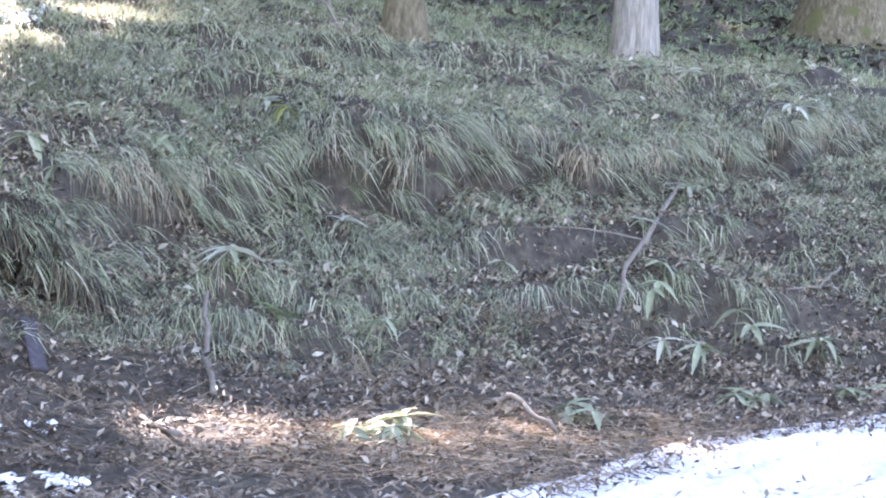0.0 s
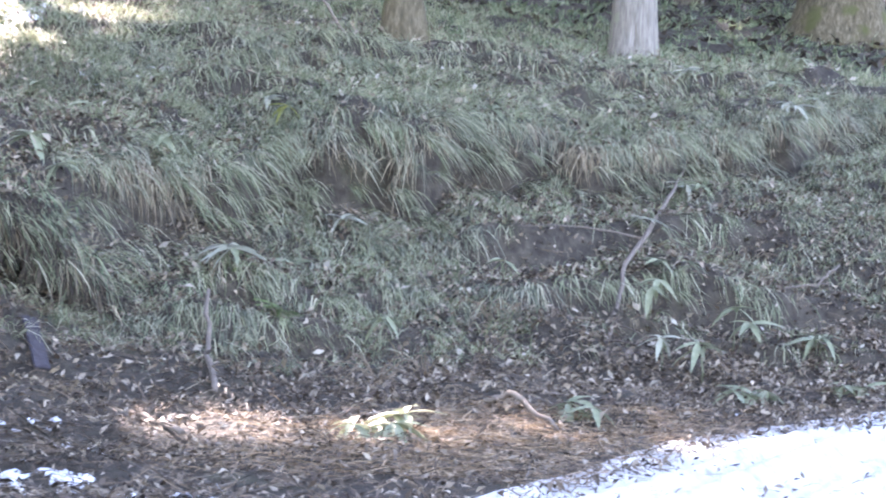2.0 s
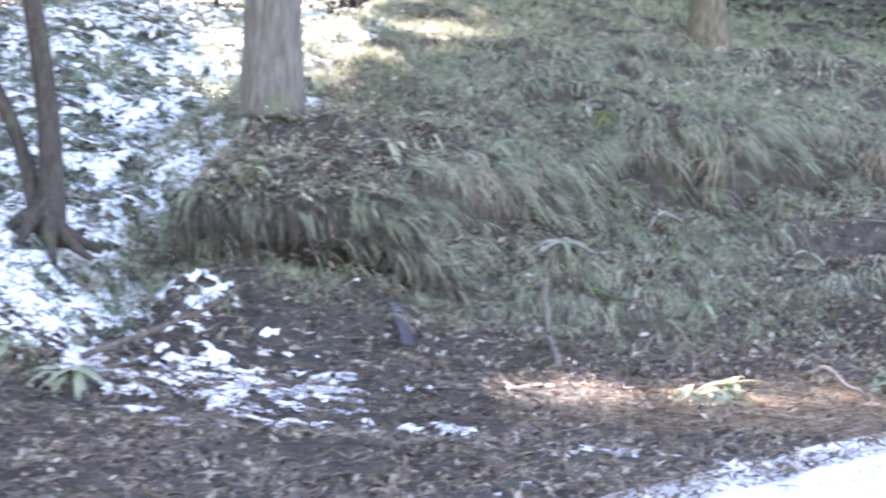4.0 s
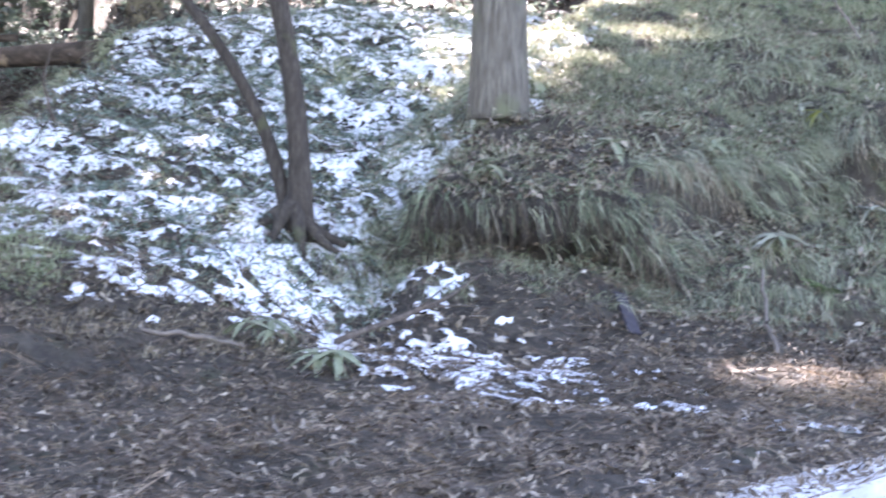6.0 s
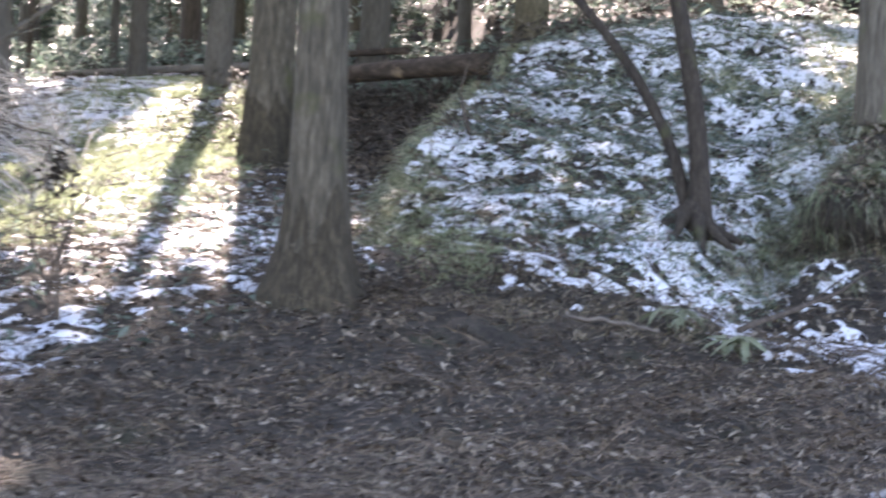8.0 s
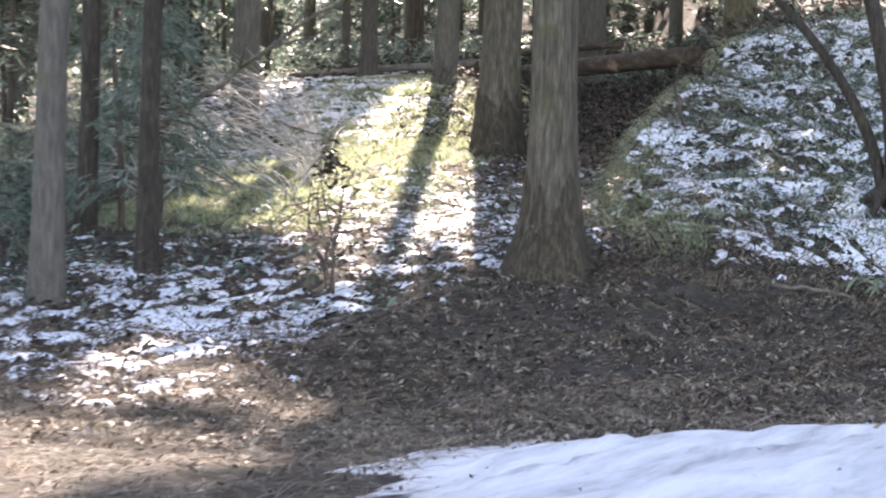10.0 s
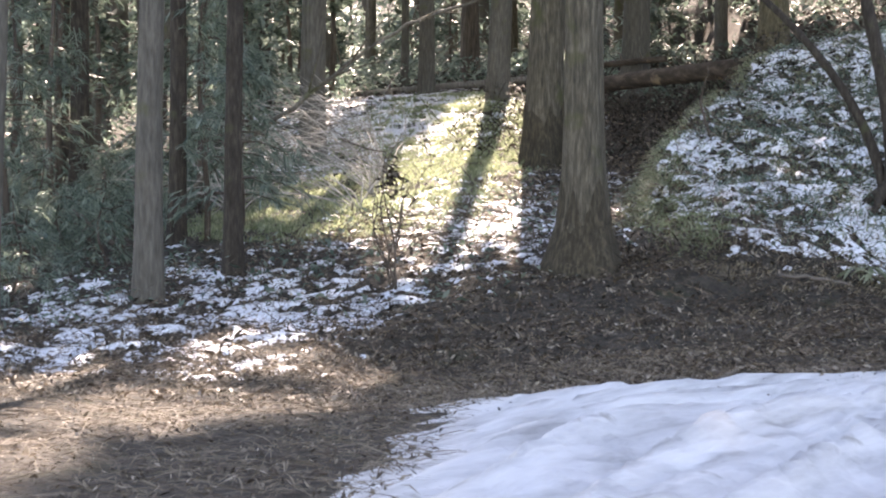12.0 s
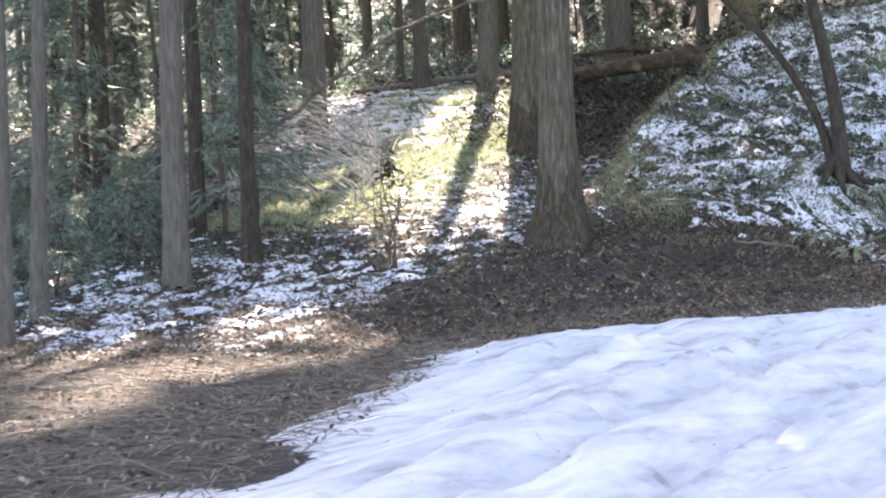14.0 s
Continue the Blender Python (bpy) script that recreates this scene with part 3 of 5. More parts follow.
# the wood behind; some trees are unseen, added to shade the bank
wood = np.random.default_rng(21)
for k in range(900):
    x, y = wood.uniform(-75, 16), wood.uniform(33, 92)
    if y < 36 and x < -8 and x > -24:
        continue
    if x > -8 and y < 36.5:
        continue
    if wood.uniform() > 0.14:
        continue
    cedar(x, y, wood.uniform(0.16, 0.34), wood.uniform(24, 31), (cedar_bark, grey_bark, dark_bark, red_bark, cedar_bark)[int(wood.uniform(0, 5))], "straight cedar trunk in the shaded wood", lean=(wood.uniform(-1, 2), 0), flare=0.3, clumps=170 if x > -18 else 95 if y < 64 else 10, reach=3.8, low=12, seed=1000 + k, sides=10)
for k in range(26):
    x, y = wood.uniform(-48, -22), wood.uniform(10, 34)
    if away(x, y, -21.2, 29.5, -13.6, 12.6) < 4:
        continue
    cedar(x, y, wood.uniform(0.1, 0.24), wood.uniform(20, 27), (cedar_bark, grey_bark, shade_bark, red_bark)[int(wood.uniform(0, 4))], "straight cedar trunk in the shaded wood", lean=(wood.uniform(-1, 2), 0), flare=0.3, clumps=60, reach=3, low=11, seed=2000 + k, sides=10)


# extra cedars, made up so their unseen crowns shade the gully's rear wall
for x, y, seed in ((-32.0, 57.5, 31), (-28.0, 51.0, 32), (-36.0, 56.0, 33)):
    cedar(x, y, 0.3, 29, dark_bark, "straight cedar trunk in the shaded wood", flare=0.3, clumps=190, reach=4.6, low=10, seed=seed, sides=12)


# twin stems with a rooty foot on the snowy hill
def twin_tree():
    x, y = -6.0, 13.8
    z = ground_at(x, y) - 0.1
    tree = base("twin_stemmed_tree", x, y, z, "young dark tree with two bare stems on a rooty foot", "tree")
    t = np.linspace(0, 1, 14)[:, None]
    h = np.linspace(0, 4.6, 14)[:, None]
    right = h * np.array([[-0.06, 0.02, 1]]) + h * h * np.array([[-0.03, 0, 0]]) + np.sin(h * 1.6) * np.array([[0.035, 0, 0]]) + np.array([[0.06, 0, 0]])
    h = np.linspace(0, 3.2, 14)[:, None]
    left = h * np.array([[-0.11, 0.03, 1]]) + h * h * np.array([[-0.19, 0, 0]]) + np.array([[-0.05, 0.05, 0.05]])
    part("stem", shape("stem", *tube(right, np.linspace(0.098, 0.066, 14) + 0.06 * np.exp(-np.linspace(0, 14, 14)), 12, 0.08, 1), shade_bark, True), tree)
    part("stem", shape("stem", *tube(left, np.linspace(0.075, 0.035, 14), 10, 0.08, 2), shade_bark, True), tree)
    for k in range(7):
        a = -2.6 + k * 0.75
        d = np.array([math.cos(a), math.sin(a) * 0.8, 0])
        p = np.array([d * s + (0, 0, 0.32 - 0.75 * s + 0.06 * math.sin(s * 6 + k)) for s in np.linspace(0, 0.5, 7)])
        part("root", shape("root", *tube(p, np.linspace(0.1, 0.025, 7), 7, 0.1, k), shade_bark, True), tree)


twin_tree()


# fallen logs and branches
def pole(name, points, radii, mat, label, category="branch", sides=8, twigs=0, seed=0, group="", over=True):
    """A bent stick through the points, given with a height over the ground (or over the road), with side twigs."""
    r = np.random.default_rng(seed + 70)
    pts = np.array([(x, y, (ground_at(x, y) if over else 0) + h) for x, y, h in points])
    t = np.linspace(0, 1, 5 * (len(pts) - 1) + 1) * (len(pts) - 1)
    p = np.stack([np.interp(t, np.arange(len(pts)), pts[:, k]) for k in range(3)], -1)
    p[1:-1] += r.normal(0, 0.012, (len(p) - 2, 3))
    rad = 0.62 * np.interp(t / t[-1], np.linspace(0, 1, len(radii)), radii)
    o = p[0].copy()
    thing = base(name, *o, label, category, group)
    part("stem", shape("stem", *tube(p - o, rad, sides, 0.08, seed), mat, True), thing)
    for k in range(twigs):
        i = r.integers(len(p) // 4, len(p))
        d = r.normal(0, 1, 3)
        d[2] = abs(d[2]) * 0.5
        d += (p[-1] - p[0]) / np.linalg.norm(p[-1] - p[0])
        d /= np.linalg.norm(d)
        L = r.uniform(0.12, 0.3) * np.linalg.norm(p[-1] - p[0])
        q = np.array([p[i] - o + d * L * s + (0, 0, -0.15 * L * s * s) for s in np.linspace(0, 1, 5)])
        part("twig", shape("twig", *tube(q, np.linspace(rad[i] * 0.5, 0.004, 5), 5, 0, k), mat, True), thing)
    return thing


def log(name, a, b, radius, mat, label):
    a, b = np.array(a, float), np.array(b, float)
    t = np.linspace(0, 1, 12)[:, None]
    p = a + (b - a) * t + np.sin(t * 5) * np.array([[0, 0, 0.012]])
    thing = base(name, *a, label, "log")
    part("log_body", shape("log_body", *tube(p - a, np.linspace(radius, radius * 0.85, 12), 18, 0.06, 3), log_wood if mat is None else mat, True), thing)
    for k in range(4):
        s = p[2 + 2 * k] - a
        q = np.array([s + (0.02 * j * k, -0.08 * j, 0.07 * j) for j in range(4)])
        part("branch_stub", shape("branch_stub", *tube(q, (0.035, 0.03, 0.022, 0.015), 6), dead_wood, True), thing)


log("fallen_log", (-14.7, 29.2, 4.12), (-19.9, 31.5, 4.0), 0.21, None, "long fallen log lying across the gully")
log("fallen_log", (-18.6, 33.6, 4.75), (-22.5, 35.0, 4.7), 0.08, None, "thin fallen log behind the gully")
log("fallen_log", (-20.4, 31.0, 4.2), (-26.5, 31.0, 3.98), 0.085, pale_bark, "thin pale fallen log along the slope's top")

pole("fallen_branch", ((2.6, 22.3, 0.1), (2.2, 20.6, 0.14), (1.67, 18.92, 0.12), (1.52, 18.2, 0.1), (1.38, 17.12, 0.05)), (0.02, 0.045, 0.035, 0.03), dead_wood, "long crooked dead branch lying down the bank", twigs=5, seed=1)
pole("broken_stick", ((-1.96, 15.72, 0.1), (-1.86, 15.0, 0.12), (-1.66, 13.91, 0.05)), (0.025, 0.035, 0.04), dead_wood, "grey broken stick leaning on the bank", seed=2)
pole("fallen_branch", ((-2.15, 12.75, 0.06), (-1.9, 12.2, 0.07), (-1.58, 11.6, 0.05)), (0.015, 0.03, 0.035), dead_wood, "short dead branch on the litter", twigs=3, seed=3)
pole("fallen_branch", ((-4.95, 11.8, 0.1), (-4.5, 13.2, 0.14), (-4.15, 14.6, 0.06)), (0.045, 0.035, 0.02), red_bark, "dark fallen branch on the snowy foot of the bank", twigs=4, seed=4)
pole("dry_twig", ((-4.05, 14.75, 0.62), (-3.7, 14.8, 0.6), (-3.2, 14.85, 0.66)), (0.012, 0.012, 0.006), dead_wood, "pale dry twig caught under the overhang", twigs=3, seed=5)
pole("fallen_stick", ((-6.15, 7.45, 0.04), (-5.95, 7.2, 0.05), (-5.48, 6.85, 0.04)), (0.01, 0.02, 0.016), dead_wood, "pale forked stick on the leaf litter", twigs=2, seed=6)
pole("fallen_stick", ((-5.95, 5.5, 0.03), (-5.37, 5.4, 0.03)), (0.014, 0.01), dead_wood, "thin straight stick on the leaf litter", seed=7)
pole("fallen_branch", ((-5.85, 10.0, 0.05), (-5.5, 10.3, 0.06), (-5.25, 10.5, 0.04)), (0.03, 0.035, 0.02), dead_wood, "pale dead branch at the foot of the hill", twigs=2, seed=8)
pole("fallen_branch", ((3.3, 19.47, 0.08), (3.7, 19.9, 0.16), (4.05, 20.52, 0.1)), (0.012, 0.02, 0.025), dead_wood, "thin forked dead branch on the bank", twigs=3, seed=16)
pole("broken_stick", ((-6.97, 5.15, 0.02), (-7.0, 5.1, 0.13), (-6.9, 5.05, 0.2)), (0.035, 0.03, 0.02), red_bark, "short broken branch stub upright in the litter", seed=9)
pole("dead_stick", ((-9.2, 15.6, 0.0), (-9.3, 15.5, 0.5), (-9.15, 15.4, 1.0)), (0.035, 0.025, 0.012), red_bark, "dark dead stick standing on the snowy hill", seed=10)
pole("fallen_branch", ((0.25, 13.7, 0.05), (0.45, 13.6, 0.12), (0.75, 13.2, 0.05)), (0.03, 0.035, 0.025), dead_wood, "stubby dead branch at the verge", twigs=2, seed=11)
pole("fallen_branch", ((-15.4, 11.4, 1.0), (-14.6, 11.9, 1.95), (-13.77, 12.5, 2.68), (-13.29, 12.81, 3.14), (-12.62, 13.21, 3.64), (-11.76, 13.71, 3.98), (-10.8, 14.3, 4.2)), (0.055, 0.055, 0.05, 0.045, 0.04, 0.035, 0.03), grey_bark, "long bare dead branch slanting above the slope", twigs=12, seed=12, over=False)
pole("fallen_branch", ((-1.9, 22.9, 0.95), (-1.6, 22.8, 0.45), (-1.15, 22.7, 0.2), (-0.7, 22.5, 0.1)), (0.02, 0.03, 0.035, 0.03), dead_wood, "crooked dead branch against the mossy tree", twigs=2, seed=13)
pole("fallen_branch", ((1.2, 25.0, 0.08), (1.55, 25.1, 0.2), (1.75, 25.2, 0.5)), (0.03, 0.03, 0.015), dead_wood, "broken pale branch beside the pale trunk", twigs=3, seed=14)
pole("fallen_log", ((-22.3, 18.6, 0.45), (-21.0, 16.6, 0.35), (-19.5, 14.5, 0.15)), (0.12, 0.16, 0.18), pale_bark, "pale broken trunk lying in the shaded wood", "log", twigs=5, seed=15)
pole("fallen_branch", ((-21.8, 17.0, 0.75), (-20.2, 15.6, 0.45), (-18.6, 14.0, 0.2)), (0.05, 0.07, 0.05), dead_wood, "grey broken branch on the fallen trunk", twigs=6, seed=17)
pole("fallen_branch", ((-17.2, 11.2, 0.7), (-16.0, 10.4, 0.4), (-14.9, 9.8, 0.1)), (0.03, 0.05, 0.05), dead_wood, "grey dead branch among the undergrowth", twigs=7, seed=18)


def plank():
    z = ground_at(-3.0, 14.12)
    thing = base("weathered_board", -3.0, 14.12, z, "weathered purple-grey board lying on the bank", "board")
    bm = bmesh.new()
    bmesh.ops.create_cube(bm, size=1, matrix=pose(0, 0, 0.04, 24, 10, 25) @ Matrix.Diagonal((0.12, 0.8, 0.025, 1)))
    bmesh.ops.bevel(bm, geom=bm.edges[:], offset=0.006, segments=1, affect='EDGES')
    me = bpy.data.meshes.new("board")
    bm.to_mesh(me)
    me.materials.append(plank_grey)
    part("board", me, thing)


plank()


# bamboo grass plants with broad leaves
def sasa_blade(name, mat, length, width):
    t = np.linspace(0, 1, 7)
    w = width * np.sin(np.clip(t * 0.96 + 0.04, 0, 1) ** 0.7 * math.pi) + 0.002
    droop = -0.32 * length * t * t
    v = np.concatenate([np.stack([length * t, k * w / 2, droop + abs(k) * 0.18 * w], -1) for k in (-1, 0, 1)])
    f = [(a * 7 + i, a * 7 + i + 1, a * 7 + 8 + i, a * 7 + 7 + i) for a in (0, 1) for i in range(6)]
    return shape(name, v, f, mat, True)


BLADES = {key: [sasa_blade("leaf", mat, l, w) for l, w in ((0.23, 0.05), (0.19, 0.045), (0.26, 0.055))] for key, mat in (("green", sasa_leaf), ("pale", sasa_sunlit), ("yellow", sasa_yellow))}
STEM = shape("stem", *tube(np.array([(0, 0, 0), (0.01, 0, 0.3), (0.0, 0, 0.62), (0.03, 0.0, 1.0)]), (0.006, 0.006, 0.005, 0.003), 5), sasa_leaf, True)


def sasa(x, y, tall, heads, tone, seed):
    r = np.random.default_rng(seed)
    z = ground_at(x, y) - 0.02
    y -= float(overhang(np.array([x]), np.array([y]))[0])
    words = {"green": "green broad-leaved bamboo grass plant on the bank", "pale": "bamboo grass plant with leaves whitened as if sunlit", "yellow": "bamboo grass plant with yellow-green leaves"}
    plant = base("bamboo_grass", x, y, z, words[tone], "plant", "bamboo grass plants")
    for h in range(heads):
        lx, ly, k = r.normal(0, 0.1), r.normal(0, 0.08) - 0.04, r.uniform(0.75, 1.1)
        stem = part("stem", STEM, plant)
        stem.matrix_basis = Matrix.Translation((lx * 0.3, ly * 0.3, 0)) @ Matrix(((1, 0, lx * 0.7, 0), (0, 1, ly * 0.7, 0), (0, 0, tall * k, 0), (0, 0, 0, 1)))
        n = r.integers(5, 8)
        for i in range(n):
            leaf = part("leaf", BLADES[tone if r.uniform() < 0.85 else "green"][r.integers(3)], plant)
            leaf.matrix_basis = Matrix.Translation((lx, ly, tall * k)) @ pose(0, 0, 0, r.uniform(-25, 25), r.uniform(-25, 40), 180 + 360 * i / n + r.uniform(-25, 25)) @ Matrix.Scale(r.uniform(0.9, 1.4), 4)


for k, (x, y, tall, heads, tone) in enumerate((
        (1.87, 17.16, 0.34, 1, "pale"), (1.8, 18.1, 0.36, 2, "green"), (2.64, 18.24, 0.4, 2, "green"), (2.22, 16.96, 0.34, 2, "green"), (2.11, 19.1, 0.35, 2, "green"), (0.85, 13.82, 0.12, 3, "green"),
        (-0.49, 12.03, 0.15, 3, "green"), (-0.32, 12.2, 0.15, 2, "green"), (2.5, 16.06, 0.12, 3, "green"), (3.47, 16.37, 0.1, 2, "green"), (-1.95, 16.64, 0.2, 2, "pale"), (-0.61, 16.11, 0.35, 2, "green"))):
    sasa(x, y, tall, heads, tone, 300 + k)
for k, (x, y, tall, heads, tone) in enumerate((
        (2.82, 24.1, 0.25, 2, "pale"), (3.2, 25.3, 0.3, 1, "green"), (4.33, 24.1, 0.25, 1, "pale"), (4.4, 25.87, 0.25, 2, "green"), (-1.11, 18.55, 0.12, 1, "pale"), (-1.68, 18.95, 0.35, 1, "yellow"), (-2.72, 17.7, 0.15, 2, "green"),
        (-3.24, 16.07, 0.15, 1, "green"), (-3.4, 16.3, 0.2, 2, "green"), (3.48, 18.5, 0.2, 2, "green"), (1.93, 20.1, 0.12, 1, "pale"), (-4.4, 15.3, 0.15, 3, "green"), (-4.5, 10.6, 0.2, 4, "green"), (-5.25, 10.9, 0.22, 3, "green"))):
    sasa(x, y, tall, heads, tone, 400 + k)


extra = np.random.default_rng(91)
for k in range(15):
    x, y = ((extra.uniform(2.4, 5.6), extra.uniform(20.5, 26)), (extra.uniform(-5.6, -2.0), extra.uniform(16.2, 19.5)), (extra.uniform(-2.5, 4.5), extra.uniform(16.5, 24)))[k % 3]
    sasa(x, y, extra.uniform(0.08, 0.25), int(extra.integers(1, 4)), ("green", "green", "pale")[int(extra.integers(3))], 1500 + k)


# clumps of dry bent stalks
def stalk_clump(x, y, number, tall, seed):
    r = np.random.default_rng(seed)
    clump = base("dry_stalks", x, y, ground_at(x, y), "clump of pale dry stalks bent over on the bank", "plant", "dry stalks")
    for k in range(number):
        a, h = r.uniform(0, 2 * math.pi), tall * r.uniform(0.6, 1.1)
        d = np.array((math.cos(a), 0.6 * math.sin(a) - 0.3, 0)) * r.uniform(0.4, 1.1) * h
        p = np.array([(r.normal(0, 0.01), r.normal(0, 0.01), -0.03) + d * u + (0, 0, h * (1.7 * u - 1.55 * u * u)) for u in np.linspace(0, 1, 9)])
        part("stalk", shape("stalk", *tube(p, np.linspace(0.007, 0.003, 9), 5), straw, True), clump)


for k, (x, y, number, tall) in enumerate(((-0.55, 15.1, 13, 0.55), (-0.2, 15.6, 9, 0.5), (0.35, 17.6, 11, 0.5), (-0.1, 14.2, 7, 0.35), (1.2, 16.2, 6, 0.4), (3.1, 20.4, 8, 0.4), (-2.6, 13.4, 7, 0.3), (0.6, 18.8, 8, 0.45))):
    stalk_clump(x, y, number, tall, 900 + k)


# ferns
def fern(x, y, fronds, seed):
    r = np.random.default_rng(seed)
    plant = base("fern", x, y, ground_at(x, y), "small green fern on the bank", "fern", "ferns")
    for i in range(fronds):
        L = r.uniform(0.3, 0.45)
        pieces = []
        for s in np.linspace(0.12, 1, 15):
            w = 0.13 * math.sin(min(1, s * 0.9 + 0.25) * math.pi) + 0.012
            for side in (-1, 1):
                o = np.array((L * s, 0, 0.16 * s - 0.22 * L * s * s * 2))
                pieces.append((np.array([o, o + (0.018, side * w * 0.5, 0.004), o + (0.03, side * w, -0.02), o + (-0.008, side * w * 0.5, 0.0)]), np.array([(0, 1, 2, 3)])))
        f = part("frond", shape("frond", *join(pieces), fern_green), plant)
        f.matrix_basis = pose(0, 0, 0, 0, r.uniform(-25, 5), 230 + 90 * (i - fronds / 2) / max(1, fronds) + r.uniform(-15, 15))


for k, (x, y, n) in enumerate(((-1.32, 16.2, 4), (-1.66, 17.0, 3))):
    fern(x, y, n, 600 + k)


# the sapling by the slope and the bare brush behind it
def sapling(x, y, tall, stems, name, label, mat, seed, spread=0.35, twigs=7, thick=0.013):
    r = np.random.default_rng(seed)
    thing = base(name, x, y, ground_at(x, y), label, "shrub")
    for s in range(stems):
        d = np.array((r.normal(0, spread), r.normal(0, spread), 1.0))
        t = np.linspace(0, 1, 9)[:, None]
        p = t * d * tall * r.uniform(0.6, 1.0) + np.sin(t * 6 + s) * np.array([[0.05, 0.03, 0]])
        part("stem", shape("stem", *tube(p, np.linspace(thick, 0.3 * thick, 9), 6), mat, True), thing)
        pieces = []
        for k in range(twigs):
            i = r.integers(2, 9)
            e = r.normal(0, 1, 3) * (1, 1, 0.5 if thick > 0.01 else 0.2)
            e /= np.linalg.norm(e)
            L = r.uniform(0.25, 0.7) * tall * (0.45 if thick > 0.01 else 0.95)
            q = np.array([p[i] + e * L * u + (0, 0, (0.2 if thick > 0.01 else -0.25) * L * u * u) for u in np.linspace(0, 1, 5)])
            pieces.append(tube(q, np.linspace(0.5 * thick, 0.002, 5), 4))
            for m in range(3):
                e2 = e + r.normal(0, 0.6, 3)
                q2 = np.array([q[2 + m % 2] + e2 * L * 0.5 * u for u in np.linspace(0, 1, 3)])
                pieces.append(tube(q2, np.linspace(0.004, 0.0015, 3), 4))
        tagged(part("twig", shape("twig", *join(pieces), mat), thing), kind="stuff")
    return thing


young = sapling(-9.3, 7.85, 1.7, 4, "bare_sapling", "bare dark sapling at the edge of the litter", red_bark, 31, 0.14)
v, f = leaves(rng.normal(0, 1, (70, 3)) * (0.06, 0.06, 0.1) + (-0.05, 0.1, 1.2), rng.uniform(0.05, 0.12, 70), 0.2, 0.5)
tagged(part("leaf_clump", shape("leaf_clump", v, f, dark_leaf), young, "clump of dark withered leaves"), kind="stuff")
sapling(-9.9, 8.6, 1.3, 3, "bare_sapling", "bare dark sapling on the snowy slope", red_bark, 32, 0.3)
def arching_shrub(x, y, boughs, reach, tall, seed):
    """Bare shrub whose long thin boughs arch over to one side, each with fine side twigs."""
    r = np.random.default_rng(seed)
    thing = base("bare_shrub", x, y, ground_at(x, y), "pale grey bare shrub with long arching twigs", "shrub")
    for k in range(boughs):
        h, out = tall * r.uniform(0.35, 1.0), reach * r.uniform(0.5, 1.1)
        way = np.array((r.normal(-0.95, 0.35), r.normal(-0.1, 0.5), 0))
        sag, start, wave = r.uniform(0.9, 1.6), np.array((r.normal(0, 0.3), r.normal(0, 0.3), 0)), r.uniform(3, 7)
        p = np.array([start * min(1, 3 * u) + way * out * u + (0.06 * math.sin(wave * u + k), 0, 0.05 * math.sin(2 * wave * u) + h * (2.1 * u - sag * u * u)) for u in np.linspace(0, 1, 12)])
        bough = part("bough", shape("bough", *tube(p, np.linspace(0.011, 0.004, 12), 5), pale_twig, True), thing)
        pieces = []
        for m in range(9):
            i = int(r.integers(3, 11))
            e = (p[i + 1] - p[i - 1]) / np.linalg.norm(p[i + 1] - p[i - 1]) + r.normal(0, 0.5, 3)
            q = np.array([p[i] + e * 0.3 * out * r.uniform(0.8, 1.0) * v + (0, 0, -0.12 * v * v) for v in np.linspace(0, 1, 4)])
            pieces.append(tube(q, np.linspace(0.006, 0.0025, 4), 4))
        tagged(part("twig", shape("twig", *join(pieces), pale_twig), bough), kind="stuff")


for k, (x, y, boughs, reach, tall) in enumerate(((-14.1, 14.6, 12, 2.3, 1.5), (-14.7, 15.7, 11, 2.5, 1.7), (-13.3, 13.0, 9, 1.9, 1.0), (-15.6, 17.2, 10, 2.6, 1.6), (-14.9, 12.4, 8, 1.6, 1.3))):
    arching_shrub(x, y, boughs, reach, tall, 40 + k)


# evergreen undergrowth and low boughs in the wood
def sprays(place, out, length, width):
    """Flat feathery sprays: a rib with three pairs of side sprigs, drooping outwards."""
    n = len(place)
    d = out + rng.normal(0, 0.45, (n, 3))
    d /= np.linalg.norm(d, axis=1)[:, None] + 1e-9
    s = np.cross(d, np.array([[0.0, 0, 1]]) + rng.normal(0, 0.35, (n, 3)))
    s /= np.linalg.norm(s, axis=1)[:, None] + 1e-9
    L = rng.uniform(0.6, 1.2, n) * length
    roots, ways, lens = [place], [d], [L]
    for k in range(6):
        u = 0.15 + 0.11 * k
        roots.append(place + d * (L * u)[:, None])
        ways.append(d * 0.7 + s * (0.75 if k % 2 else -0.75))
        lens.append(L * (0.62 - 0.06 * k))
    r, w, l = np.concatenate(roots), np.concatenate(ways), np.concatenate(lens)
    return blades(r, w, l, np.full(len(r), width), np.stack([0 * l, 0 * l, -0.35 + 0 * l], -1), 3)


